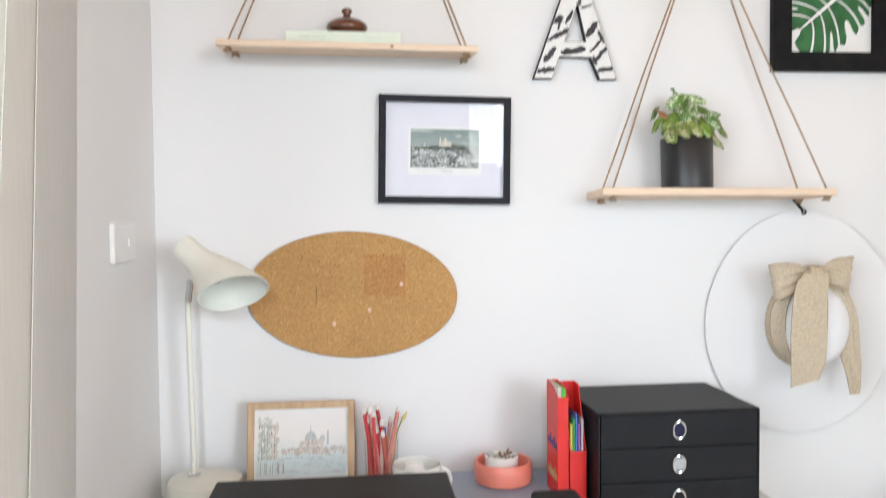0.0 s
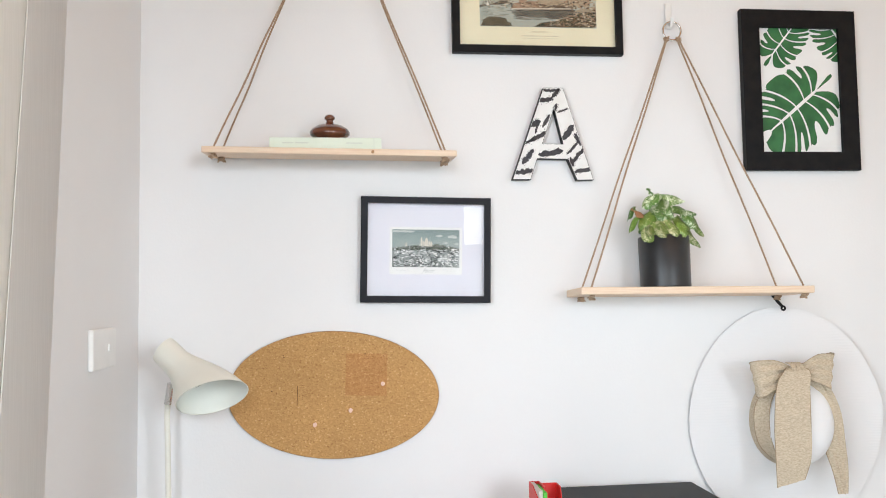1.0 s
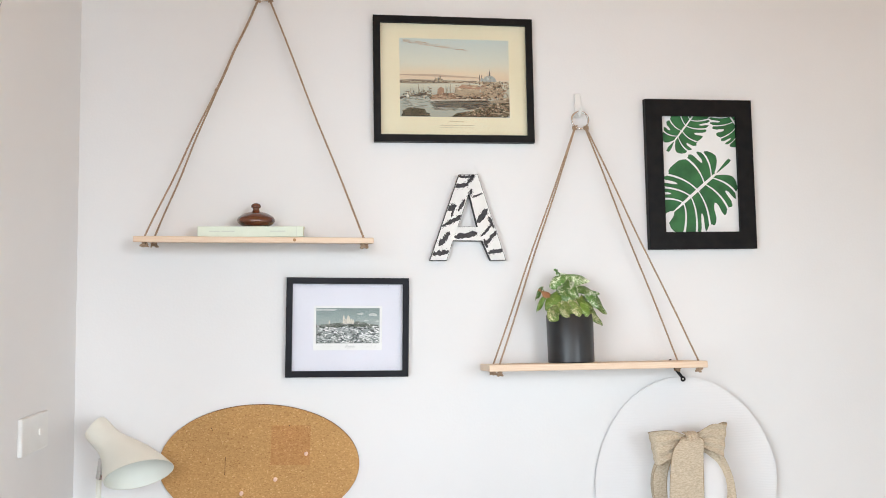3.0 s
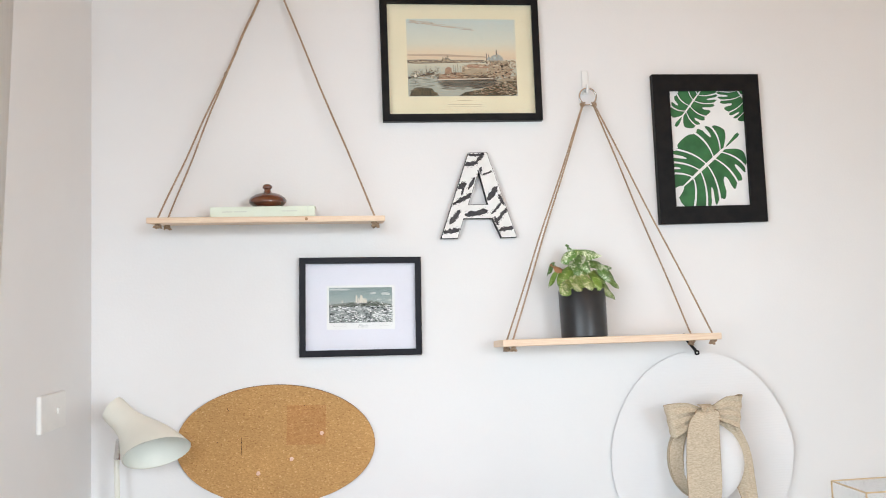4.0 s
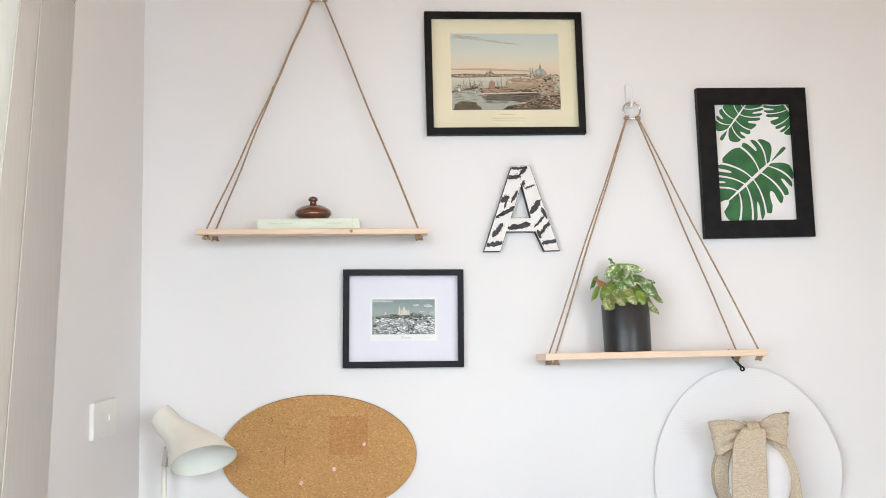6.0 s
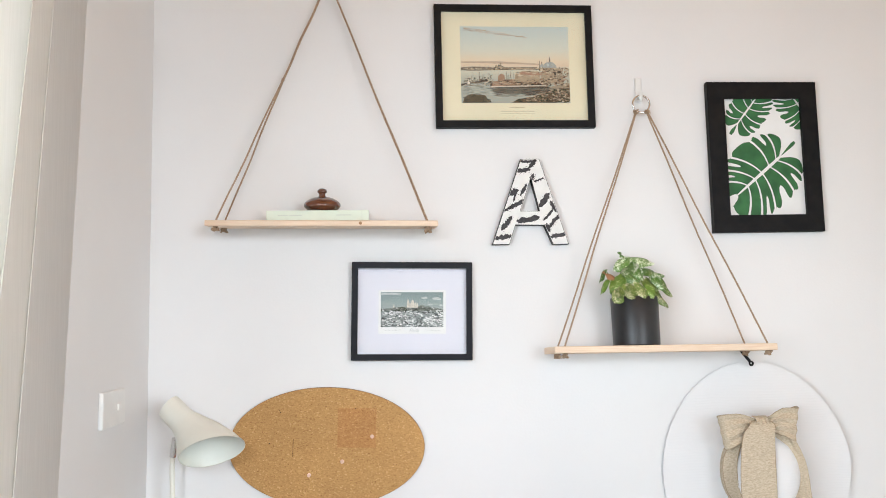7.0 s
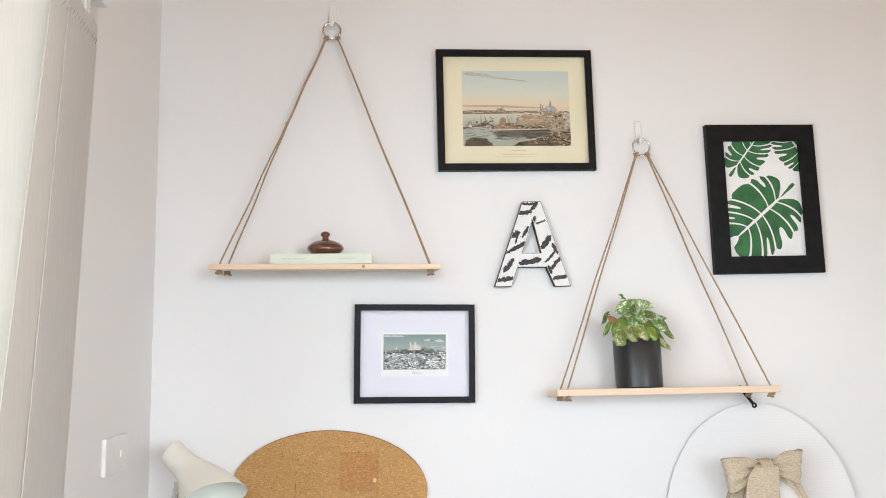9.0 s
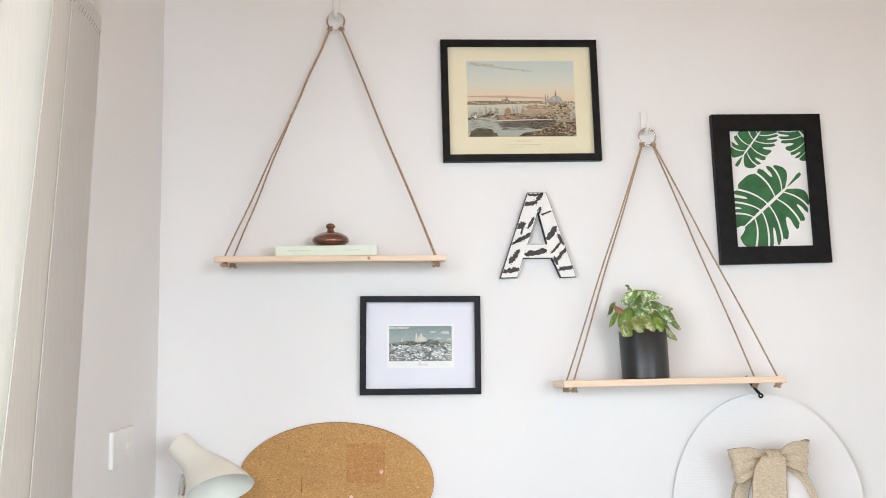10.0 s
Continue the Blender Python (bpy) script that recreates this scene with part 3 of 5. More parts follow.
# ---- framed pictures ----
def bars(w, h, b, y0, y1, rebate=0.0025):
    """Four mitred frame bars with a bevelled face."""
    out = []
    o = [(-w / 2, -h / 2), (w / 2, -h / 2), (w / 2, h / 2), (-w / 2, h / 2)]
    i = [(-w / 2 + b, -h / 2 + b), (w / 2 - b, -h / 2 + b), (w / 2 - b, h / 2 - b), (-w / 2 + b, h / 2 - b)]
    e = 0.0015

    def shrink(p, d):
        return (p[0] - math.copysign(d, p[0]), p[1] - math.copysign(d, p[1]))
    for k in range(4):
        j = (k + 1) % 4
        bm = bmesh.new()
        loops = []
        for p, q in ((o[k], i[k]), (o[j], i[j])):
            pts = [(p, y0), (p, y1 + e), (shrink(p, e), y1), (shrink(q, -e), y1), (q, y1 + e), (q, y0)]
            loops.append([bm.verts.new((a[0], y, a[1])) for a, y in pts])
        for m in range(6):
            n2 = (m + 1) % 6
            bm.faces.new((loops[0][m], loops[0][n2], loops[1][n2], loops[1][m]))
        bm.faces.new(loops[0]), bm.faces.new(loops[1])
        out.append(bm)
    return out


def framed(name, at, w, h, b, depth, mat, label, paper, glass=True):
    f = thing(name, at, label, "picture", "pictures on the wall")
    for bm in bars(w, h, b, 0, -depth):
        part("frame_bar", bm, mat, f)
    part("backing", boxed(-w / 2 + b * 0.6, w / 2 - b * 0.6, -0.004, -0.001, -h / 2 + b * 0.6, h / 2 - b * 0.6), BACKING, f)
    part("mount", boxed(-w / 2 + b * 0.7, w / 2 - b * 0.7, -0.0065, -0.0045, -h / 2 + b * 0.7, h / 2 - b * 0.7), paper, f, "paper mount")
    if glass:
        g = part("glass", boxed(-w / 2 + b * 0.8, w / 2 - b * 0.8, -0.0118, -0.0100, -h / 2 + b * 0.8, h / 2 - b * 0.8), GLASS, f, "clear picture glass")
        g.visible_shadow = False
    return f


INKS = {}


def ink(r, g, b):
    key = (round(r, 3), round(g, 3), round(b, 3))
    if key not in INKS:
        INKS[key] = material("print_ink", key, 0.85, colour2=tuple(c * 0.8 for c in key), scale=220, detail=3)
    return INKS[key]


def gradient_print(name, stops, noise_amount=0.03, scale=(30, 1, 60)):
    """A printed wash that changes colour with height; stops: (height in metres from the centre, colour)."""
    m = material(name, stops[0][1], 0.85)
    n, l = m.node_tree.nodes, m.node_tree.links
    co = n["Texture Coordinate"]
    sep = n.new("ShaderNodeSeparateXYZ")
    l.new(co.outputs["Object"], sep.inputs[0])
    nz = n.new("ShaderNodeTexNoise")
    mp = n.new("ShaderNodeMapping")
    mp.inputs["Scale"].default_value = scale
    l.new(co.outputs["Object"], mp.inputs[0])
    l.new(mp.outputs[0], nz.inputs["Vector"])
    nz.inputs["Scale"].default_value, nz.inputs["Detail"].default_value = 1.0, 5
    lo, hi = stops[0][0], stops[-1][0]
    mr = n.new("ShaderNodeMapRange")
    mr.inputs[1].default_value, mr.inputs[2].default_value = lo, hi
    l.new(sep.outputs[2], mr.inputs[0])
    md = n.new("ShaderNodeMath")
    md.operation, md.inputs[1].default_value = "MULTIPLY_ADD", noise_amount
    l.new(nz.outputs["Fac"], md.inputs[0]), l.new(mr.outputs[0], md.inputs[2])
    sb = n.new("ShaderNodeMath")
    sb.operation, sb.inputs[1].default_value = "SUBTRACT", noise_amount / 2
    l.new(md.outputs[0], sb.inputs[0])
    r = n.new("ShaderNodeValToRGB")
    e = r.color_ramp.elements
    for i, (h, c) in enumerate(stops):
        p = (h - lo) / (hi - lo)
        q = e[0] if i == 0 else (e[len(e) - 1] if i == len(stops) - 1 else e.new(p))
        q.position, q.color = p, (*c, 1)
    l.new(sb.outputs[0], r.inputs[0])
    l.new(r.outputs[0], bsdf(m).inputs["Base Color"])
    return m


def shapes(name, parent, mat, outlines, y):
    bm = bmesh.new()
    for i, o in enumerate(outlines):
        flat(o, y - 1.2e-6 * i, bm)
    return tagged(part(name, bm, mat, parent), kind="stuff") if len(outlines) > 1 else part(name, bm, mat, parent)


def blob(rnd, x, z, w, h, n=9):
    return [(x + w / 2 * math.cos(2 * math.pi * i / n) * rnd.uniform(0.6, 1.1), z + h / 2 * math.sin(2 * math.pi * i / n) * rnd.uniform(0.6, 1.1)) for i in range(n)]


# harbour print
ven = framed("framed_print", pose(0.2018, -0.0005, 2.0299, 0, -0.13, 0), 0.3792, 0.2984, 0.0150, 0.018, BLACKWOOD,
             "black framed old colour print of a domed harbour town", CREAM)
ox, oz = 0.0025, 0.0050
X0, X1, Z0, Z1 = -0.1305 + ox, 0.1305 + ox, -0.0935 + oz, 0.0935 + oz
art = gradient_print("harbour_wash", [(Z0, (0.38, 0.40, 0.35)), (Z0 + 0.030, (0.38, 0.41, 0.36)), (Z0 + 0.055, (0.45, 0.48, 0.41)), (Z0 + 0.084, (0.64, 0.63, 0.50)),
                                      (Z0 + 0.092, (0.72, 0.58, 0.42)), (Z0 + 0.104, (0.74, 0.63, 0.46)), (Z0 + 0.128, (0.66, 0.67, 0.57)), (Z1, (0.52, 0.61, 0.59))], 0.05, (16, 1, 110))
part("print", flat(rect(X0, X1, Z0, Z1), -0.0068), art, ven, "faded colour lithograph of a harbour")
rnd = random.Random(4)
L1, L2, L3 = -0.0070, -0.0072, -0.0074


def dab(x, z, w, h):
    """An uneven four-cornered brush mark that stays on the sheet."""
    j = lambda k: k * rnd.uniform(-0.3, 0.3)
    return [(min(max(q, X0 + 0.0004), X1 - 0.0004), max(r, Z0 + 0.0004)) for q, r in ((x + j(w), z + j(h)), (x + w + j(w), z + j(h)), (x + w + j(w), z + h + j(h)), (x + j(w), z + h + j(h)))]


def dabs(name, colours, n, place, w, h, y, parent=None):
    """Brush marks in several inks over one stretch of the print."""
    for k, c in enumerate(colours):
        shapes(name, parent or ven, ink(*c), [dab(X0 + x, Z0 + z, rnd.uniform(*w), rnd.uniform(*h)) for x, z in (place() for _ in range(n))], y - 0.00005 * k)


DARK, BROWN, ROSE, STONE, PALE, GREY = (0.028, 0.025, 0.020), (0.11, 0.07, 0.042), (0.40, 0.25, 0.17), (0.46, 0.37, 0.26), (0.68, 0.58, 0.42), (0.15, 0.15, 0.125)
dabs("cloud", ((0.46, 0.40, 0.32), (0.56, 0.50, 0.41)), 26, lambda: (0.006 + 0.15 * (t := rnd.random() ** 1.4), 0.180 - 0.060 * t * 0.35 + rnd.uniform(-0.004, 0.004) * (1 - t)), (0.008, 0.020), (0.0008, 0.0022), L1)
FR = lambda pts: [(X0 + 0.261 * u, Z0 + 0.187 * v) for u, v in pts]
shapes("evening_cloud", ven, ink(0.56, 0.43, 0.33), [FR([(0.0, 0.525), (0.30, 0.515), (0.72, 0.50), (0.72, 0.515), (0.34, 0.545), (0.0, 0.54)])], L1 + 0.0001)
shapes("far_bank", ven, ink(0.22, 0.19, 0.15), [FR([(0.0, 0.425), (0.10, 0.42), (0.70, 0.44), (0.70, 0.47), (0.40, 0.468), (0.36, 0.50), (0.33, 0.47), (0.12, 0.475), (0.0, 0.465)])], L1 + 0.0001)
shapes("dark_water", ven, ink(0.055, 0.055, 0.048), [FR([(0.27, 0.20), (0.30, 0.13), (0.52, 0.12), (0.66, 0.10), (0.80, 0.17), (0.82, 0.215), (0.55, 0.21)])], L1 + 0.0001)
shapes("quay_block", ven, ink(0.24, 0.19, 0.15), [FR([(0.26, 0.20), (0.29, 0.27), (0.42, 0.31), (0.80, 0.29), (0.80, 0.215)])], L1 + 0.0001)
shapes("near_town", ven, ink(0.40, 0.33, 0.24), [FR([(0.69, 0.06), (0.72, 0.15), (0.84, 0.22), (0.999, 0.27), (0.999, 0.02), (0.74, 0.02)])], L1 + 0.0001)
shapes("tree_mass", ven, ink(0.028, 0.032, 0.020), [FR([(0.01, 0.005), (0.03, 0.07), (0.12, 0.115), (0.22, 0.10), (0.25, 0.005)]), FR([(0.46, 0.005), (0.52, 0.055), (0.64, 0.075), (0.74, 0.10), (0.82, 0.06), (0.88, 0.005)])], L1 + 0.0001)
shapes("quay_edge", ven, ink(0.74, 0.70, 0.58), [FR([(0.27, 0.205), (0.55, 0.215), (0.78, 0.222), (0.78, 0.232), (0.55, 0.226), (0.27, 0.218)])], L3 - 0.0004)
shapes("boat_line", ven, ink(0.07, 0.068, 0.06), [FR([(0.0, 0.22), (0.08, 0.25), (0.25, 0.275), (0.25, 0.295), (0.18, 0.31), (0.12, 0.275), (0.0, 0.25)])], L1 + 0.0001)
shapes("sail", ven, ink(0.74, 0.71, 0.62), [FR([(0.055, 0.25), (0.085, 0.25), (0.068, 0.30)])], L3)
shapes("long_roof", ven, ink(0.44, 0.26, 0.18), [FR([(0.53, 0.375), (0.74, 0.36), (0.745, 0.385), (0.56, 0.41)])], L3 - 0.0001)
dabs("ripple", ((0.26, 0.28, 0.25), (0.52, 0.55, 0.49), (0.18, 0.20, 0.18)), 26, lambda: (rnd.uniform(0.002, 0.075), 0.018 + 0.030 * rnd.random()), (0.006, 0.020), (0.0005, 0.0016), L1)
dabs("far_shore", (GREY, STONE, BROWN, PALE), 70, lambda: (rnd.uniform(0, 0.258), 0.0825 + rnd.uniform(-0.002, 0.003)), (0.0015, 0.006), (0.0006, 0.0022), L1)
dabs("far_ship", (GREY, STONE), 9, lambda: (0.090 + rnd.uniform(-0.008, 0.008), 0.085 + rnd.uniform(0, 0.010) * rnd.random()), (0.001, 0.004), (0.002, 0.005), L2)
dabs("shipping", (DARK, GREY, PALE, BROWN), 34, lambda: (rnd.uniform(0.004, 0.072), 0.046 + rnd.gauss(0.006, 0.006)), (0.0015, 0.006), (0.0007, 0.0022), L1)
dabs("mast", (BROWN, GREY), 16, lambda: (rnd.choice((rnd.uniform(0.008, 0.070), rnd.uniform(0.108, 0.135))), 0.050 + rnd.uniform(0, 0.010)), (0.0004, 0.0007), (0.008, 0.020), L2)
dabs("quay", (GREY, BROWN, DARK), 60, lambda: (0.068 + 0.125 * rnd.random(), 0.040 + rnd.uniform(0, 0.012)), (0.003, 0.010), (0.001, 0.003), L1)
dabs("reflection", (DARK, GREY, (0.15, 0.16, 0.14)), 60, lambda: (0.072 + 0.14 * rnd.random(), 0.036 - 0.020 * rnd.random() ** 1.5), (0.006, 0.022), (0.0006, 0.0018), L1)
shapes("customs_house", ven, ink(*ROSE), [[(X0 + 0.074, Z0 + 0.041), (X0 + 0.132, Z0 + 0.043), (X0 + 0.132, Z0 + 0.058), (X0 + 0.105, Z0 + 0.056), (X0 + 0.104, Z0 + 0.068), (X0 + 0.096, Z0 + 0.072), (X0 + 0.089, Z0 + 0.066), (X0 + 0.088, Z0 + 0.054), (X0 + 0.076, Z0 + 0.052)]], L2)
shapes("warehouse", ven, ink(*STONE), [[(X0 + 0.128, Z0 + 0.052), (X0 + 0.190, Z0 + 0.050), (X0 + 0.190, Z0 + 0.070), (X0 + 0.130, Z0 + 0.072)], [(X0 + 0.140, Z0 + 0.070), (X0 + 0.190, Z0 + 0.068), (X0 + 0.186, Z0 + 0.077), (X0 + 0.146, Z0 + 0.079)]], L2)
dabs("quay_front", (BROWN, PALE, STONE, DARK, ROSE), 44, lambda: (0.072 + 0.12 * rnd.random(), 0.040 + rnd.uniform(0, 0.016)), (0.0012, 0.006), (0.0007, 0.0028), L3)
dabs("roof", (BROWN, ROSE, PALE), 22, lambda: (rnd.uniform(0.128, 0.184), 0.064 + rnd.uniform(0, 0.013)), (0.002, 0.009), (0.0006, 0.0020), L3)
shapes("church", ven, ink(*STONE), [[(X0 + 0.190, Z0 + 0.050), (X0 + 0.246, Z0 + 0.046), (X0 + 0.244, Z0 + 0.080), (X0 + 0.228, Z0 + 0.088), (X0 + 0.196, Z0 + 0.088)]], L1)
shapes("dome", ven, ink(0.40, 0.43, 0.41), [[(X0 + 0.2135 + 0.0165 * math.cos(math.pi * i / 14), Z0 + 0.086 + 0.015 * math.sin(math.pi * i / 14)) for i in range(15)],
                                           [(X0 + 0.195 + 0.006 * math.cos(math.pi * i / 10), Z0 + 0.087 + 0.008 * math.sin(math.pi * i / 10)) for i in range(11)]], L2)
shapes("dome_light", ven, ink(0.55, 0.60, 0.58), [blob(rnd, X0 + 0.209, Z0 + 0.093, 0.008, 0.008)], L3)
shapes("spire", ven, ink(*GREY), [rect(X0 + 0.2120, X0 + 0.2155, Z0 + 0.100, Z0 + 0.107), [(X0 + 0.2122, Z0 + 0.107), (X0 + 0.2152, Z0 + 0.107), (X0 + 0.2137, Z0 + 0.114)], rect(X0 + 0.1885, X0 + 0.1902, Z0 + 0.078, Z0 + 0.103), rect(X0 + 0.194, X0 + 0.1957, Z0 + 0.094, Z0 + 0.101)], L3)
dabs("town", (STONE, BROWN, PALE, DARK, ROSE), 60, lambda: (rnd.uniform(0.186, 0.257), 0.042 + 0.042 * rnd.random()), (0.0012, 0.006), (0.0006, 0.0030), L3 - 0.0003)
dabs("near_bank", (DARK, BROWN, (0.05, 0.055, 0.035)), 90, lambda: ((x := 0.142 + 0.116 * rnd.random()), 0.001 + 0.040 * rnd.random() * max(0.18, (x - 0.12) / 0.14)), (0.004, 0.012), (0.0012, 0.0035), L2)
dabs("near_houses", (PALE, STONE, ROSE), 42, lambda: ((x := 0.150 + 0.106 * rnd.random()), 0.003 + 0.038 * rnd.random() * max(0.18, (x - 0.12) / 0.14)), (0.0010, 0.0045), (0.0006, 0.0024), L3)
dabs("tree", (DARK, (0.05, 0.055, 0.035), (0.10, 0.09, 0.06)), 46, lambda: ((x := 0.004 + 0.060 * rnd.random()), 0.001 + 0.018 * rnd.random() * math.sin(math.pi * min(1, (x + 0.01) / 0.078))), (0.003, 0.009), (0.0015, 0.0045), L2)
dabs("water_light", ((0.62, 0.64, 0.56), (0.46, 0.50, 0.45)), 30, lambda: (rnd.uniform(0.002, 0.15), 0.014 + 0.066 * rnd.random()), (0.008, 0.024), (0.0003, 0.0009), L1 + 0.0001)
shapes("caption", ven, ink(0.62, 0.54, 0.38), [rect(ox - 0.016, ox + 0.020, Z0 - 0.0115, Z0 - 0.0095), rect(ox - 0.038, ox + 0.044, Z0 - 0.0205, Z0 - 0.0190), rect(ox - 0.038, ox + 0.044, Z0 - 0.0255, Z0 - 0.0247)], L1)

# hilltop church print
par = framed("framed_print", pose(-0.0501, -0.0005, 1.4543, 0, 1.04, 0), 0.2754, 0.2232, 0.0128, 0.018, BLACKWOOD_B,
             "black framed photo print of a hilltop church on a white mount", MOUNT)
part("mount_step", boxed(-0.0925, 0.0945, -0.0072, -0.0066, -0.0610, 0.0560, 0.0002), MOUNT, par)
part("card", boxed(-0.0770, 0.0775, -0.0078, -0.0073, -0.0520, 0.0480, 0.0002), CARD, par, "white picture card")
ox, oz = 0.000, 0.0040
X0, X1, Z0, Z1 = -0.0715, 0.0715, -0.0365, 0.0430
art = gradient_print("hill_wash", [(Z0, (0.20, 0.23, 0.22)), (Z0 + 0.03, (0.28, 0.31, 0.30)), (Z0 + 0.042, (0.36, 0.41, 0.39)), (Z0 + 0.062, (0.27, 0.34, 0.33)), (Z1, (0.20, 0.27, 0.26))], 0.35, (40, 1, 90))
part("print", flat(rect(X0, X1, Z0, Z1), -0.0080), art, par, "grey-green photograph of a hill with a white church")
K1, K2, K3 = -0.0082, -0.0084, -0.0086
shapes("cloud", par, ink(0.60, 0.64, 0.62), [blob(rnd, X0 + rnd.uniform(0.002, 0.05), Z1 - 0.004, 0.022, 0.005) for _ in range(5)] + [blob(rnd, X1 - rnd.uniform(0.008, 0.05), Z1 - rnd.uniform(0.012, 0.018), 0.018, 0.006) for _ in range(4)] + [blob(rnd, X1 - 0.03, Z1 - 0.028, 0.014, 0.004), blob(rnd, X1 - 0.006, Z1 - 0.030, 0.010, 0.006)], K1)
FP = lambda pts: [(X0 + 0.143 * u, Z0 + 0.0795 * v) for u, v in pts]
shapes("hill_mass", par, ink(0.045, 0.06, 0.042), [FP([(0.0, 0.44), (0.0, 0.51), (0.08, 0.53), (0.16, 0.49), (0.30, 0.53), (0.42, 0.585), (0.62, 0.585), (0.72, 0.54), (0.84, 0.53), (0.90, 0.48), (1.0, 0.46), (1.0, 0.43), (0.6, 0.47), (0.3, 0.44)])], K1 + 0.0001)
dabs("hill", ((0.05, 0.06, 0.045), (0.10, 0.12, 0.09), (0.20, 0.22, 0.19)), 60, lambda: ((x := 0.143 * rnd.random()), 0.036 + 0.012 * rnd.random() * math.sin(math.pi * min(1, max(0.12, x / 0.143)))), (0.003, 0.010), (0.0012, 0.0030), K1, par)
church = []
for x, w, hh in ((-0.0095, 0.0042, 0.020), (-0.005, 0.004, 0.012), (0.0010, 0.0075, 0.019), (0.0072, 0.0042, 0.012), (0.0115, 0.004, 0.011), (-0.0420, 0.003, 0.008)):
    church += [[(x - w / 2, Z0 + 0.044), (x + w / 2, Z0 + 0.044), (x + w / 2, Z0 + 0.044 + hh * 0.6), (x + w / 4, Z0 + 0.044 + hh * 0.9), (x, Z0 + 0.044 + hh), (x - w / 4, Z0 + 0.044 + hh * 0.9), (x - w / 2, Z0 + 0.044 + hh * 0.6)]]
shapes("church", par, ink(0.72, 0.68, 0.58), church, K2)
dabs("rooftop", ((0.10, 0.11, 0.11), (0.82, 0.83, 0.82), (0.03, 0.035, 0.035), (0.60, 0.63, 0.62), (0.86, 0.87, 0.86)), 105, lambda: (rnd.uniform(0, 0.140), 0.037 * rnd.random()), (0.0014, 0.0075), (0.0005, 0.0026), K2, par)
dabs("gable", ((0.84, 0.84, 0.82), (0.70, 0.71, 0.70)), 7, lambda: (rnd.uniform(0.0, 0.140), 0.034 + 0.014 * rnd.random()), (0.0008, 0.0024), (0.0008, 0.0024), K3, par)


def writing(text, parent, at, size, mat, shear=0.0):
    """Built-in letters, turned into a mesh."""
    cu = bpy.data.curves.new("lettering", "FONT")
    cu.body, cu.size, cu.shear, cu.align_x = text, size, shear, "CENTER"
    cu.extrude = 0.0001
    tmp = new("lettering", cu)
    bpy.context.view_layer.update()
    me = bpy.data.meshes.new_from_object(tmp.evaluated_get(bpy.context.evaluated_depsgraph_get()))
    bpy.data.objects.remove(tmp)
    me.materials.clear()
    me.materials.append(mat)
    ob = new("lettering", me)
    ob.parent = parent
    ob.matrix_local = pose(*at, 90, 0, 0)
    return ob


writing("Paris", par, (0.004, -0.0081, -0.0478), 0.0120, ink(0.52, 0.53, 0.53), 0.45)
shapes("caption", par, ink(0.62, 0.63, 0.63), [rect(-0.062 + 0.008 * i, -0.059 + 0.008 * i, -0.0452, -0.0440) for i in range(4)] + [rect(0.044 + 0.008 * i, 0.047 + 0.008 * i, -0.0452, -0.0440) for i in range(3)], -0.0081)

# leaf print
lea = framed("framed_print", pose(0.8045, -0.0005, 1.8098, 0, -0.22, 0), 0.2729, 0.3663, 0.0400, 0.017, BLACKWOOD,
             "wide black framed print of green cheese-plant leaves", CARD, False)
AW, AH = 0.0968, 0.1445


def in_art(u, v):
    return ((u - 0.5) * 2 * AW, (0.5 - v) * 2 * AH)


def clip_to_paper(poly):
    """Cuts an outline off at the edges of the paper."""
    for axis, lim, sign in ((0, AW, 1), (0, AW, -1), (1, AH, 1), (1, AH, -1)):
        out = []
        for i in range(len(poly)):
            a, c = poly[i - 1], poly[i]
            ina, inc = sign * a[axis] <= lim, sign * c[axis] <= lim
            if ina != inc:
                f = (sign * lim - a[axis]) / (c[axis] - a[axis])
                out.append((a[0] + f * (c[0] - a[0]), a[1] + f * (c[1] - a[1])))
            if inc:
                out.append(c)
        poly = out
        if len(poly) < 3:
            return []
    return poly


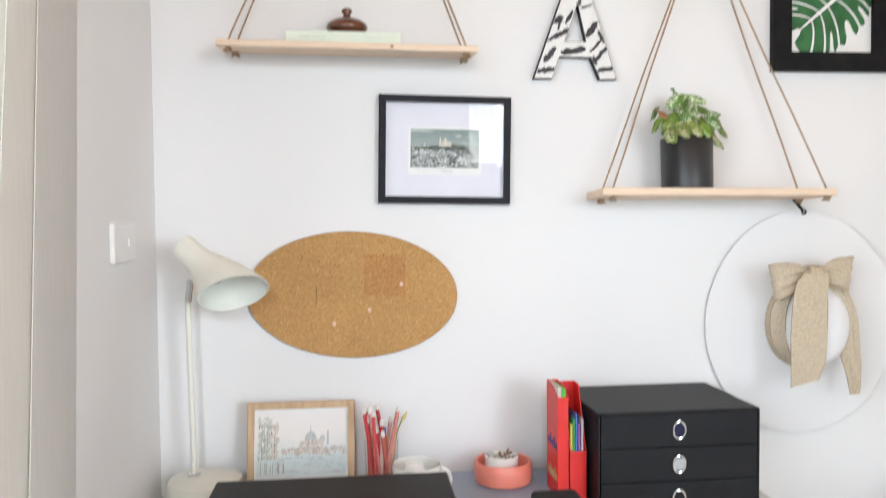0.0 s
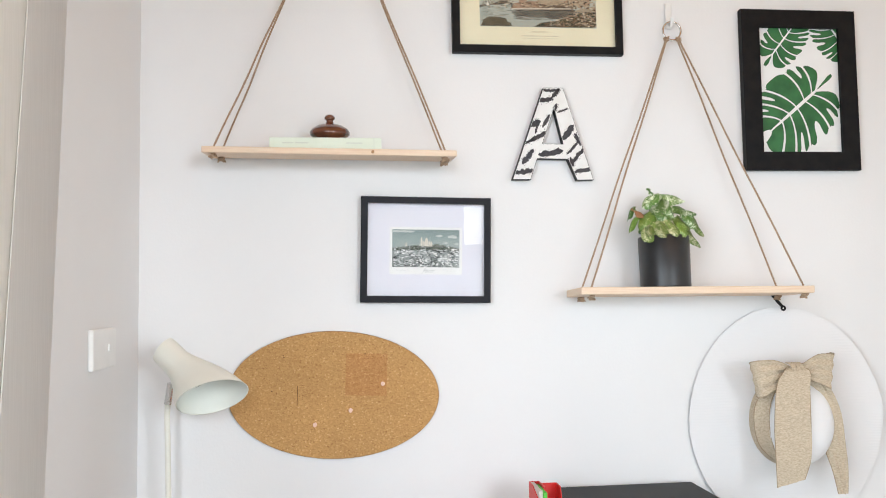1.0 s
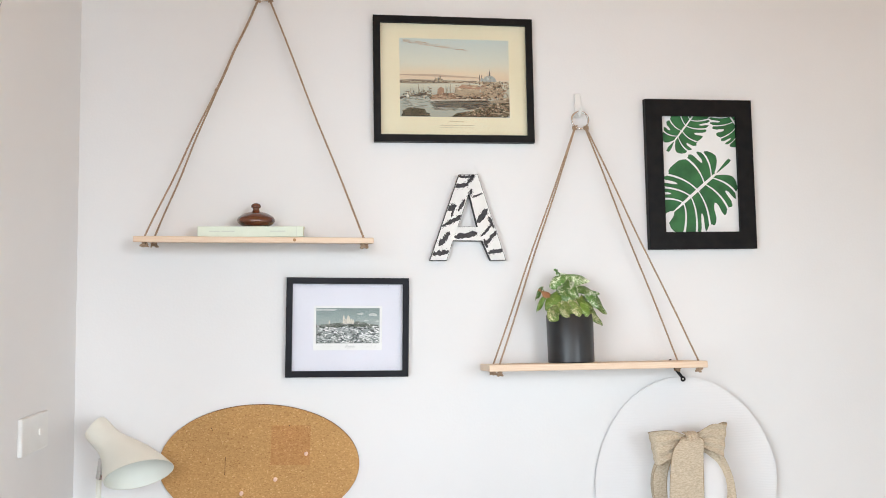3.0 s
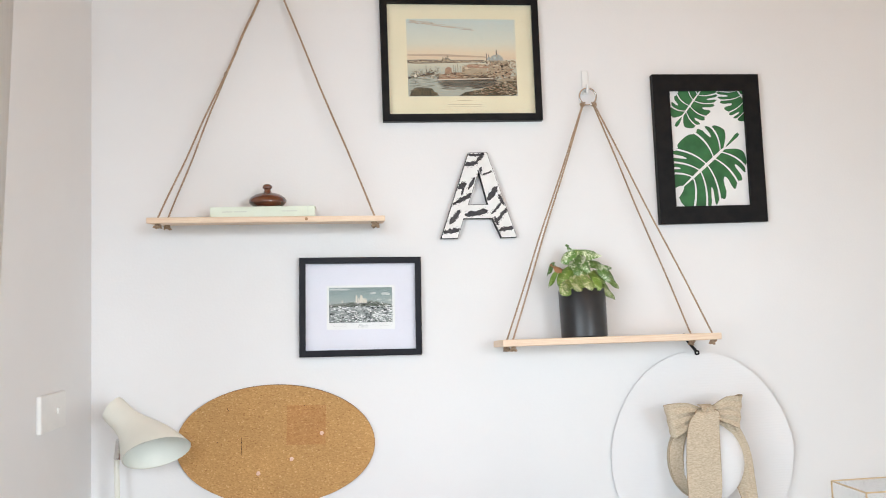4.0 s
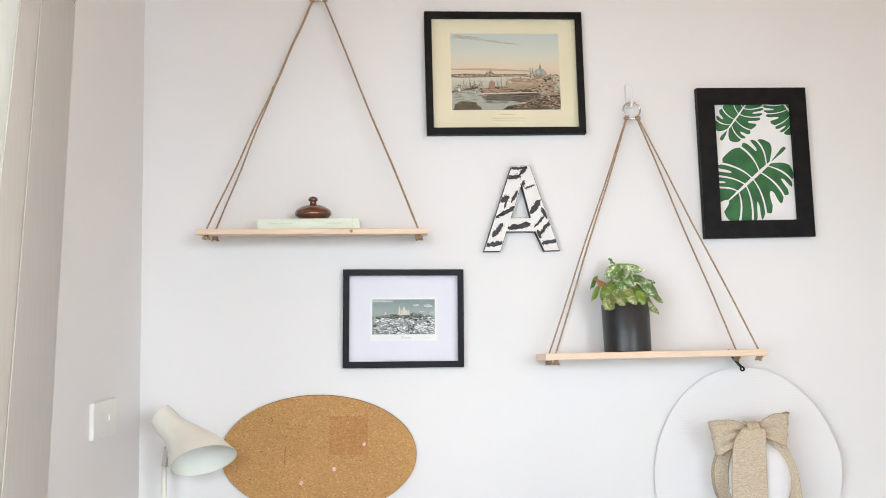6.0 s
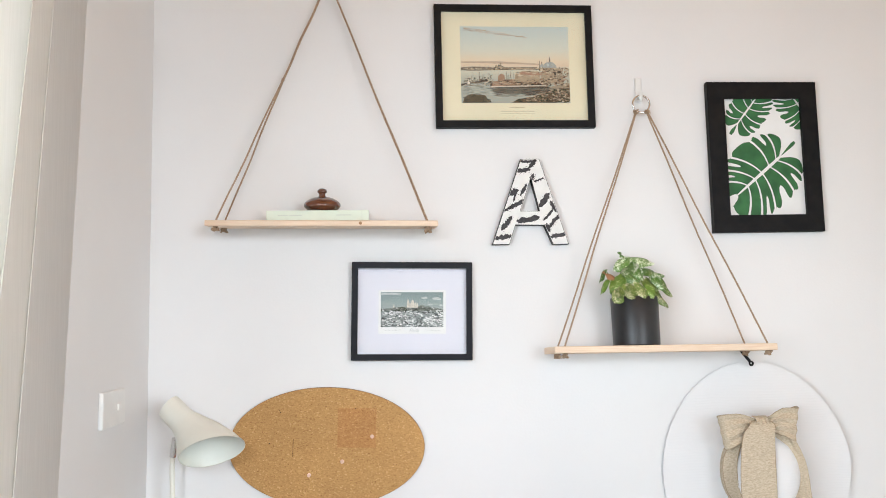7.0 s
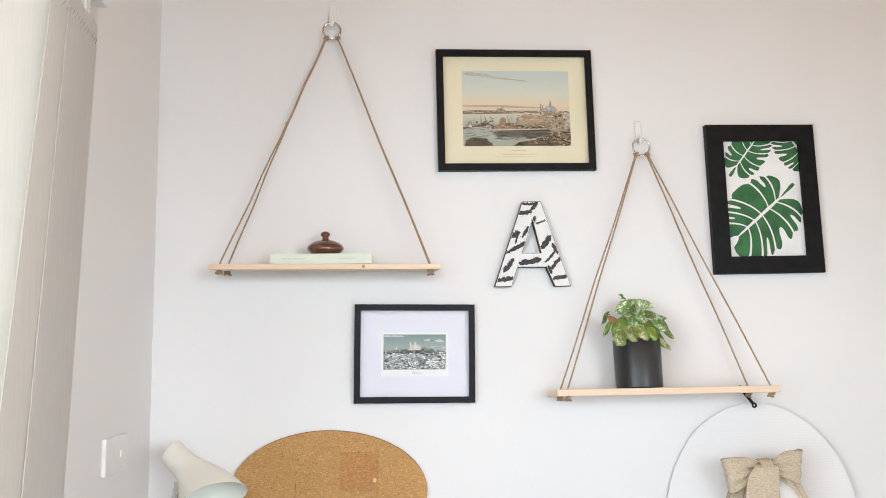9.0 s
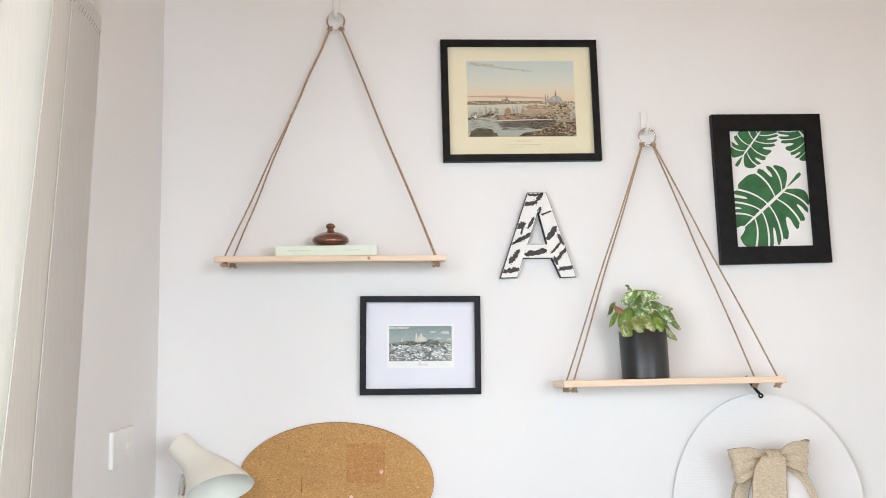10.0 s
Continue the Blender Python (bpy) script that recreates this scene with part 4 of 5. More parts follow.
def monstera(base, tip, halves, cuts, seed, stem_to=None):
    """Lobes between pale veins, inside a broad heart-shaped outline; halves: the half-width on either side."""
    rnd2 = random.Random(seed)
    b, t = Vector(in_art(*base)), Vector(in_art(*tip))
    d = t - b
    ln = d.length
    d.normalize()
    s = Vector((-d.y, d.x))
    fill = []
    gs = max(0.55, ln / 0.181)
    for side, half in zip((1, -1), halves):
        def rim(tau):
            ph = math.pi * (0.90 - 0.89 * tau)
            cx, sx = math.cos(ph), math.sin(ph)
            a = 0.41 + 0.61 * math.copysign(abs(cx) ** 0.77, cx)
            return b + d * ln * a + s * side * half * abs(sx) ** 0.77

        def rib(tau):
            return b + d * ln * (0.02 + 0.90 * max(0.0, tau - 0.06) ** 1.25) + s * side * 0.0012 * gs

        def vein(tau, r):
            p0, p1 = rib(tau), rim(tau)
            mid = p0.lerp(p1, 0.5) - d * ln * 0.10
            return (1 - r) ** 2 * p0 + 2 * r * (1 - r) * mid + r * r * p1
        for i in range(len(cuts) - 1):
            t0, t1 = cuts[i], cuts[i + 1]
            tm = (t0 + t1) / 2
            low, high = [], []
            for k in range(11):
                r = 0.03 + 0.90 * k / 10
                c = vein(tm, r)
                for arr, tt in ((low, t0), (high, t1)):
                    q = vein(tt, r)
                    w = c - q
                    arr.append(q + w * min(0.42, gs * (0.0016 + 0.0015 * r) / max(w.length, 1e-4)))
            outer = []
            notch = i not in (0, len(cuts) - 2) and rnd2.random() < 0.85
            for k in range(1, 12):
                f = k / 12
                tt = t0 + (t1 - t0) * f
                rr = 1.0 - 0.17 * abs(2 * f - 1) ** 3
                if not (notch and 3 < k < 9):
                    outer.append(vein(tt, rr))
                if notch and k == 6:
                    nw = 0.12 * (t1 - t0)
                    outer += [vein(tt - 1.5 * nw, 0.96), vein(tt - nw, 0.86), vein(tt - 0.9 * nw, 0.66), vein(tt - 0.5 * nw, 0.57), vein(tt, 0.54),
                              vein(tt + 0.5 * nw, 0.57), vein(tt + 0.9 * nw, 0.66), vein(tt + nw, 0.86), vein(tt + 1.5 * nw, 0.96)]
            fill.append(clip_to_paper([tuple(q) for q in low + outer + high[::-1]]))
    if stem_to:
        e = Vector(in_art(*stem_to))
        q = (e - b).normalized()
        n2 = Vector((-q.y, q.x))
        fill.append([tuple(b + q * 0.004 + n2 * 0.0008), tuple(e - q * 0.010 + n2 * 0.0046), tuple(e + n2 * 0.0034), tuple(e - n2 * 0.0034), tuple(e - q * 0.010 - n2 * 0.0046), tuple(b + q * 0.004 - n2 * 0.0008)])
    return fill


LEAVES = [monstera((0.715, 0.495), (0.015, 0.885), (0.094, 0.086), (0.0, 0.18, 0.36, 0.52, 0.66, 0.80, 0.99), 5, (0.91, 0.372)),
          monstera((0.185, 0.215), (0.56, -0.10), (0.046, 0.052), (0.0, 0.24, 0.42, 0.58, 0.74, 0.99), 8, (0.085, 0.305)),
          monstera((1.10, 0.16), (0.80, -0.13), (0.058, 0.050), (0.0, 0.24, 0.40, 0.56, 0.72, 0.99), 3)]
for lf in LEAVES:
    bm = bmesh.new()
    lf = [o for o in lf if len(o) > 2]
    for i, o in enumerate(lf):
        flat(o, -0.0069 - 2e-6 * i, bm)
    part("leaf_outline", bm, LEAFEDGE, lea)
    bm = bmesh.new()
    for m, o in enumerate(lf):
        n = len(o)
        inner = []
        area = sum(o[i][0] * o[(i + 1) % n][1] - o[(i + 1) % n][0] * o[i][1] for i in range(n))
        sg = 1 if area > 0 else -1
        for i in range(n):
            a, c, e = Vector(o[i - 1]), Vector(o[i]), Vector(o[(i + 1) % n])
            tg = (e - a)
            if tg.length < 1e-6:
                inner.append(o[i])
                continue
            tg.normalize()
            inner.append(tuple(c + 0.0009 * sg * Vector((-tg.y, tg.x))))
        flat(inner, -0.0072 - 2e-6 * m, bm)
    part("leaf_fill", bm, LEAFINK, lea)

# ---- the letter ----
let = thing("wall_letter", Matrix.Translation((0.2275, 0, 1.7035)), "large capital A, white with ragged black streaks, hung on the wall", "letter")
outer = [(-0.0900, -0.1000), (-0.0500, -0.1000), (-0.0345, -0.0545), (0.0330, -0.0555), (0.0525, -0.1010), (0.0895, -0.1005), (0.0255, 0.1015), (-0.0185, 0.1010)]
hole = [(-0.0225, -0.0215), (0.0225, -0.0220), (0.0045, 0.0550)]


def grown(points, d):
    """An anticlockwise outline moved outward by d."""
    out = []
    n = len(points)
    for k in range(n):
        a, b, c = Vector(points[k - 1]), Vector(points[k]), Vector(points[(k + 1) % n])
        e, f = (b - a).normalized(), (c - b).normalized()
        m = Vector((e.y, -e.x)) + Vector((f.y, -f.x))
        out.append(tuple(b + m * d / (0.5 * m.length_squared)))
    return out


def letter_bm(y0, y1, d=0.0):
    bm = bmesh.new()
    for y in (y0, y1):
        o = [bm.verts.new((x, y, z)) for x, z in grown(outer, d)]
        i = [bm.verts.new((x, y, z)) for x, z in grown(hole, -d)]
        bm.faces.new((o[0], o[1], o[2], i[0])), bm.faces.new((o[2], o[3], i[1], i[0])), bm.faces.new((o[3], o[4], o[5], i[1]))
        bm.faces.new((o[5], o[6], i[2], i[1])), bm.faces.new((o[6], o[7], i[2])), bm.faces.new((o[7], o[0], i[0], i[2]))
        if y == y0:
            oa, ia = o, i
    for a, b in ((oa, o), (ia, i)):
        for k in range(len(a)):
            j = (k + 1) % len(a)
            bm.faces.new((a[k], a[j], b[j], b[k]))
    return bm


part("body", letter_bm(-0.001, -0.017), BLACKWOOD, let, "black sides")
part("face", letter_bm(-0.0172, -0.0182, -0.0011), TORNWHITE, let, "white torn-paper face")


def cut_to(poly, fence):
    """The piece of an outline that lies inside a convex anticlockwise fence."""
    for k in range(len(fence)):
        p, q = Vector(fence[k - 1]), Vector(fence[k])
        n = Vector((p.y - q.y, q.x - p.x))
        out = []
        for i in range(len(poly)):
            a, c = Vector(poly[i - 1]), Vector(poly[i])
            da, dc = n.dot(a - p), n.dot(c - p)
            if (da >= 0) != (dc >= 0):
                out.append(tuple(a.lerp(c, da / (da - dc))))
            if dc >= 0:
                out.append(tuple(c))
        poly = out
        if len(poly) < 3:
            return []
    return poly


fo, fi = grown(outer, -0.0016), grown(hole, 0.0016)
FACE_FIELDS = [(fo[0], fo[1], fo[2], fi[0]), (fo[2], fo[3], fi[1], fi[0]), (fo[3], fo[4], fo[5], fi[1]), (fo[5], fo[6], fi[2], fi[1]), (fo[6], fo[7], fi[2]), (fo[7], fo[0], fi[0], fi[2])]
rnd = random.Random(31)


def streak(x, z, length, width, turn):
    """A ragged lens-shaped tear of black with crumbs along it; millimetres and degrees."""
    way = Vector((math.cos(radians(turn)), math.sin(radians(turn))))
    nrm = Vector((-way.y, way.x))
    mid = Vector((x, z)) / 1000
    bend = rnd.uniform(-0.06, 0.06) * length
    up, low = [], []
    for k in range(17):
        t = k / 16 * 2 - 1
        half = 0.58 * width * (1 - abs(t) ** 2.6) ** 0.6
        c = mid + (way * t * length * 0.57 + nrm * bend * (1 - t * t)) / 1000
        up.append(tuple(c + nrm * (half * rnd.uniform(0.5, 1.35) + 0.15) / 1000))
        low.append(tuple(c - nrm * (half * rnd.uniform(0.5, 1.35) + 0.15) / 1000))
    crumbs = [up + low[::-1]]
    for _ in range(26):
        t, side = rnd.uniform(-1.1, 1.1), rnd.choice((-1, 1))
        c = mid + (way * t * length / 2 + nrm * side * width * rnd.uniform(0.45, 0.85)) / 1000
        crumbs.append(blob(rnd, c.x, c.y, rnd.uniform(0.0006, 0.0026), rnd.uniform(0.0006, 0.0018), 6))
    bm = bmesh.new()
    for i, o in enumerate(crumbs):
        for fence in FACE_FIELDS:
            piece = cut_to(o, fence)
            if len(piece) > 2:
                flat(piece, -0.01830 - 4e-6 * i, bm)
    if bm.faces:
        part("streak", bm, STREAK, let)


for q in ((-3, 97, 40, 6, 0), (8, 89, 26, 8, 50), (-16, 73, 36, 10, 8), (7, 54, 24, 8, 72), (24, 51, 24, 4, 20), (-40, 23, 28, 11, 15), (-35, 10, 20, 4, 75),
          (-31, -6, 40, 9, 28), (-51, -17, 22, 5, 30), (-5, -41, 50, 11, 10), (32, 3, 42, 11, 48), (43, -30, 36, 5, 48), (55, -12, 28, 6, -65),
          (57, -47, 38, 8, 50), (66, -80, 38, 8, 10), (-56, -50, 38, 10, 52), (-66, -82, 44, 9, 8), (42, -61, 20, 7, -70), (-14, 28, 30, 6, 60)):
    streak(*q)

# ---- cork board ----
cb = thing("cork_board", pose(-0.2435, -0.001, 1.1555, 0, 2.2, 0), "oval natural cork board on the wall", "board")
ov = [(0.2165 * math.cos(2 * math.pi * i / 96), 0.1305 * math.sin(2 * math.pi * i / 96)) for i in range(96)]
part("panel", prism(ov, 0, -0.0085), CORK, cb)
part("edge", prism([(x * 1.003, z * 1.005) for x, z in ov], -0.0002, -0.0072), CORKEDGE, cb, "dark brown cut edge")
part("unfaded_patch", flat(rect(0.021, 0.107, -0.001, 0.086), -0.00875), CORKDARK, cb, "darker square where a note hung")
part("slit", flat(rect(-0.0765, -0.0755, -0.022, 0.017), -0.0088), CORKHOLE, cb)
for x, z in ((-0.108, 0.079), (-0.106, 0.075), (-0.128, 0.006), (0.060, 0.085)):
    part("pin_hole", flat([(x + 0.0013 * math.cos(a), z + 0.0013 * math.sin(a)) for a in [k * math.pi / 4 for k in range(8)]], -0.0089), CORKHOLE, cb)
for x, z in ((-0.211, 1.123), (-0.144, 1.176), (-0.284, 1.096)):
    p = thing("push_pin", Matrix.Translation((x, -0.0098, z)), "small pale copper push pin in the cork", "pin", "push pins")
    part("head", lathe([(0.0010, 0), (0.0042, 0.0002), (0.0044, 0.0015), (0.0022, 0.003), (0.0024, 0.0075), (0.0040, 0.009), (0.0036, 0.0105), (0.0010, 0.011)], 20, "y"), PIN, p, smooth=True)

# ---- sun hat ----
hat = thing("sun_hat", Matrix.Translation((0.740, -0.004, 1.075)), "wide white straw sun hat with a burlap bow", "hat")


def brim(u, v):
    a = 2 * math.pi * u
    r = 0.085 + (0.2205 - 0.085 + 0.0003 * math.sin(41 * a) + 0.0003 * math.sin(67 * a + 1) + 0.0012 * math.sin(3 * a + 2)) * v
    ca, sa = math.cos(a), math.sin(a)
    wave = (0.003 * math.sin(2 * a + 0.6) + 0.0012 * math.sin(7 * a + 1.3) + 0.0008 * math.sin(13 * a)) * v * v + 0.002 * math.sin(5 * a) * v
    stretch = 1.0 + 0.12 * v * abs(sa)
    return (r * ca, -0.026 * (1 - v) ** 1.3 - 0.0085 * v * (1 + 0.88 * ca) - wave * (0.6 + 0.4 * ca), r * sa * stretch)


bmh = sheet(brim, 240, 14)
bmesh.ops.remove_doubles(bmh, verts=bmh.verts[:], dist=1e-5)
bmesh.ops.solidify(bmh, geom=bmh.faces[:], thickness=0.0022)
part("brim", bmh, STRAW, hat, smooth=True)
cr = part("crown", lathe([(0.088, 0.018), (0.0865, 0.035), (0.083, 0.065), (0.075, 0.088), (0.060, 0.100), (0.035, 0.106), (0.0010, 0.107)], 64, "y"), STRAW, hat, smooth=True)
cr.location = (-0.009, 0, 0.003)
cr.scale = (0.95, 1, 1.12)


def strip(points, widths, thick=0.0013, nv=6, fold=0.0):
    """A ribbon along points; widths: half-width vectors at each point."""
    pts, wd = [Vector(p) for p in points], [Vector(w) for w in widths]

    def cat(arr, t):
        n = len(arr) - 1
        i = min(int(t * n), n - 1)
        f = t * n - i
        p0, p1, p2, p3 = arr[max(i - 1, 0)], arr[i], arr[i + 1], arr[min(i + 2, n)]
        return 0.5 * ((2 * p1) + (p2 - p0) * f + (2 * p0 - 5 * p1 + 4 * p2 - p3) * f * f + (3 * p1 - p0 - 3 * p2 + p3) * f ** 3)

    def at(u, v):
        s = 2 * v - 1
        c = cat(pts, u) + cat(wd, u) * s
        c.y += fold * math.cos(3 * math.pi * s) * 0.5 + 0.0008 * math.sin(17 * u + 5 * s)
        return c
    return sheet(at, 26, nv, thick)


def hem(points, widths, side):
    """A stitched edge along one border of a ribbon."""
    pts = [Vector(p) + Vector(w) * side for p, w in zip(points, widths)]
    fine = []
    for i in range(len(pts) - 1):
        p0, p1, p2, p3 = pts[max(i - 1, 0)], pts[i], pts[i + 1], pts[min(i + 2, len(pts) - 1)]
        for f in (0, 0.2, 0.4, 0.6, 0.8):
            fine.append(0.5 * ((2 * p1) + (p2 - p0) * f + (2 * p0 - 5 * p1 + 4 * p2 - p3) * f * f + (3 * p1 - p0 - 3 * p2 + p3) * f ** 3))
    return tube(fine + [pts[-1]], 0.0010, 6)


def ribbon(name, points, widths, fold=0.0, words=""):
    ob = part(name, strip(points, widths, fold=fold), BURLAP, hat, words, smooth=True)
    for side in (-1, 1):
        part("hem", hem(points, widths, side), BURLAPHEM, ob, smooth=True)
    return ob


# band round the crown, then bow loops, knot and two tails
band = []
for i in range(49):
    a = 2 * math.pi * i / 48
    band.append(Vector((0.0855 * math.cos(a) - 0.009, -0.034, 0.099 * math.sin(a) + 0.003)))
bmb = sheet(lambda u, v: Vector((band[round(u * 48)].x * (1.005 - 0.03 * v), -0.026 - 0.034 * v, (band[round(u * 48)].z - 0.003) * (1.005 - 0.03 * v) + 0.003)), 48, 4, 0.0013)
part("band", bmb, BURLAP, hat, "burlap ribbon band", smooth=True)
kx, ky, kz = -0.026, -0.088, 0.116
ribbon("loop", [(kx - 0.010, ky - 0.006, kz - 0.002), (kx - 0.050, ky - 0.018, kz - 0.007), (kx - 0.084, ky - 0.016, kz - 0.015), (kx - 0.086, ky + 0.004, kz - 0.020), (kx - 0.050, ky + 0.016, kz - 0.020), (kx - 0.008, ky + 0.006, kz - 0.006)],
                   [(0, 0, 0.010), (0.000, 0, 0.029), (-0.008, 0, 0.036), (-0.006, 0, 0.034), (0.000, 0, 0.022), (0, 0, 0.010)], 0.005)
ribbon("loop", [(kx + 0.012, ky - 0.006, kz - 0.002), (kx + 0.048, ky - 0.018, kz + 0.002), (kx + 0.078, ky - 0.016, kz - 0.004), (kx + 0.081, ky + 0.006, kz - 0.001), (kx + 0.052, ky + 0.016, kz - 0.006), (kx + 0.010, ky + 0.006, kz - 0.002)],
                   [(0, 0, 0.010), (-0.002, 0, 0.030), (0.004, 0, 0.035), (0.006, 0, 0.034), (-0.004, 0, 0.022), (0, 0, 0.010)], 0.005)
ribbon("tail", [(kx - 0.002, ky - 0.010, kz + 0.006), (kx - 0.004, ky - 0.022, kz - 0.002), (kx - 0.016, ky - 0.027, kz - 0.030), (kx - 0.022, ky - 0.030, kz - 0.110), (kx - 0.022, ky - 0.028, kz - 0.180), (kx - 0.026, ky - 0.022, kz - 0.230)],
                   [(0.018, 0, 0), (0.029, 0, 0), (0.036, 0, 0), (0.0395, 0, 0), (0.038, 0, 0.003), (0.030, 0, 0.007)], 0.002, "broad burlap ribbon end")
ribbon("tail", [(kx + 0.022, ky + 0.002, kz - 0.004), (kx + 0.052, ky - 0.002, kz - 0.034), (kx + 0.079, ky + 0.000, kz - 0.090), (kx + 0.090, ky + 0.006, kz - 0.160), (kx + 0.101, ky + 0.006, kz - 0.215), (kx + 0.104, ky + 0.004, kz - 0.262)],
                   [(0.008, 0, 0.014), (0.015, -0.004, 0.011), (0.019, -0.006, 0.004), (0.020, -0.007, 0.0), (0.014, -0.005, 0.0), (0.0085, -0.003, 0.001)], 0.003)
ribbon("tail", [(kx - 0.030, ky + 0.006, kz - 0.026), (kx - 0.060, ky + 0.008, kz - 0.060), (kx - 0.068, ky + 0.010, kz - 0.105), (kx - 0.056, ky + 0.016, kz - 0.160), (kx - 0.028, ky + 0.022, kz - 0.196)],
                   [(0.012, -0.004, 0.008), (0.013, -0.008, 0.004), (0.012, -0.009, 0), (0.012, -0.009, -0.004), (0.008, -0.006, -0.006)])
part("knot", strip([(kx, ky + 0.002, kz + 0.016), (kx, ky - 0.014, kz + 0.012), (kx, ky - 0.020, kz), (kx, ky - 0.014, kz - 0.014), (kx, ky + 0.002, kz - 0.018)],
                   [(0.016, 0, 0), (0.014, 0, 0), (0.013, 0, 0), (0.013, 0, 0), (0.014, 0, 0)], fold=0.003), BURLAP, hat, smooth=True)

hk = thing("hat_hook", Matrix.Translation((0.722, 0, 1.340)), "small black metal hook holding the sun hat", "hook")
part("arm", tube([(-0.008, -0.003, 0.022), (-0.004, -0.014, 0.008), (0.004, -0.024, -0.008), (0.010, -0.030, -0.018)], 0.0036, 8), RUBBER, hk, smooth=True)
part("tip", ring_bm(0.0042, 0.0022, 16, 8), RUBBER, hk, smooth=True).location = (0.011, -0.031, -0.021)

# ---- the desk ----
DZ = 0.75
desk = thing("desk", Matrix.Translation((0.62, -0.33, 0)), "white desk standing against the wall", "desk")
part("desk_top", boxed(-1.245, -0.040, -0.32, 0.322, DZ - 0.03, DZ, 0.002), WHITE, desk)
for x, y in ((-1.2, -0.28), (-1.2, 0.28), (-0.085, -0.28), (-0.085, 0.28)):
    part("leg", boxed(x - 0.025, x + 0.025, y - 0.025, y + 0.025, 0, DZ - 0.03, 0.002), WHITE, desk)

# desk lamp
lamp = thing("desk_lamp", Matrix.Translation((-0.553, -0.10, DZ)), "cream enamelled desk lamp with a flared shade", "lamp")
part("base", lathe([(0.0010, 0), (0.068, 0), (0.0725, 0.004), (0.0725, 0.052), (0.069, 0.061), (0.055, 0.066), (0.0010, 0.0685)], 56), LAMP, lamp, smooth=True).location = (0.020, 0.010, 0)
part("collar", boxed(-0.012, 0.012, -0.006, 0.006, 0.067, 0.074, 0.002), CHROME, lamp).location = (0, 0.005, 0)
part("stem", tube([(0, 0.005, 0.067), (-0.002, 0.004, 0.20), (-0.004, 0.002, 0.33), (-0.005, 0, 0.385), (-0.004, 0, 0.412)], 0.0055, 12), LAMP, lamp, smooth=True)
part("joint", tube([(-0.004, 0, 0.408), (0.002, -0.003, 0.448)], 0.0068, 12), CHROME, lamp, "chrome joint", smooth=True)
rear, mouth = Vector((-0.557 + 0.553, -0.11 + 0.10, 1.256 - DZ)), Vector((-0.461 + 0.553, -0.172 + 0.10, 1.177 - DZ))
mouth_axis = Vector((0.275, -0.50, -0.83)).normalized()
rear_axis = Vector((0.80, -0.22, -0.56)).normalized()


def shade_rings(inset):
    """A tube that flares and turns to an oblique mouth."""
    rows = []
    for t, r in ((-0.10, 0.0225), (-0.085, 0.0260), (-0.02, 0.0272), (0.22, 0.0272), (0.34, 0.0300), (0.50, 0.0380), (0.68, 0.0490), (0.85, 0.0585), (1.0, 0.0655)):
        k = min(1, max(0, (t - 0.30) / 0.70)) ** 1.2
        axis = rear_axis.lerp(mouth_axis, k).normalized()
        c = rear.lerp(mouth, t)
        m1 = Vector((math.cos(radians(18)), 0, math.sin(radians(18))))
        m1 = (m1 - axis * m1.dot(axis)).normalized()
        m2 = axis.cross(m1)
        rows.append([c + (r - inset) * (math.cos(2 * math.pi * i / 56) * m1 + math.sin(2 * math.pi * i / 56) * m2) for i in range(56)])
    return rows


def skin(rows, cap=False):
    bm = bmesh.new()
    vs = [[bm.verts.new(p) for p in row] for row in rows]
    for a, b in zip(vs, vs[1:]):
        for i in range(len(a)):
            bm.faces.new((a[i], a[(i + 1) % len(a)], b[(i + 1) % len(a)], b[i]))
    if cap:
        bm.faces.new(vs[0])
    return bm


sh = part("shade", skin(shade_rings(0.0) + shade_rings(0.0016)[:2:-1], True), LAMP, lamp, smooth=True)
part("lining", skin(shade_rings(0.0019)[1:], True), LAMPIN, sh, "pale shade lining", smooth=True)
bl = part("bulb", lathe([(0.0010, 0.0), (0.012, 0.004), (0.013, 0.022), (0.018, 0.036), (0.020, 0.048), (0.016, 0.060), (0.0010, 0.067)], 24), CHINA, sh, "white light bulb", smooth=True)
bl.matrix_local = Matrix.Translation(rear.lerp(mouth, 0.22)) @ rear_axis.to_track_quat("Z", "Y").to_matrix().to_4x4()

DB = DZ + 0.0267
# small framed picture leaning on the wall
sp = thing("small_picture", Matrix.Translation((-0.3515, -0.066, DB + 0.0008)) @ pose(0, 0, 0, -9.0, 0.9, 3.0), "light oak framed watercolour of a canal leaning on the wall", "picture")
w, h = 0.212, 0.1690
for bm in bars(w, h, 0.0125, 0, -0.016):
    ob = part("frame_bar", bm, OAK, sp)
    ob.location = (0, 0, h / 2)
part("mount", boxed(-w / 2 + 0.01, w / 2 - 0.01, -0.0065, -0.003, 0.01, h - 0.01), CARD, sp, "white mount")
X0, X1, Z0, Z1 = -0.088, 0.088, 0.020, 0.149
art = gradient_print("canal_wash", [(Z0, (0.68, 0.74, 0.74)), (Z0 + 0.035, (0.62, 0.70, 0.69)), (Z0 + 0.060, (0.74, 0.75, 0.72)), (Z0 + 0.085, (0.82, 0.77, 0.73)), (Z1, (0.84, 0.80, 0.77))], 0.5, (40, 1, 60))
part("print", flat(rect(X0, X1, Z0, Z1), -0.0067), art, sp, "pale watercolour of a canal")
W1, W2, W3 = -0.0069, -0.0071, -0.0073
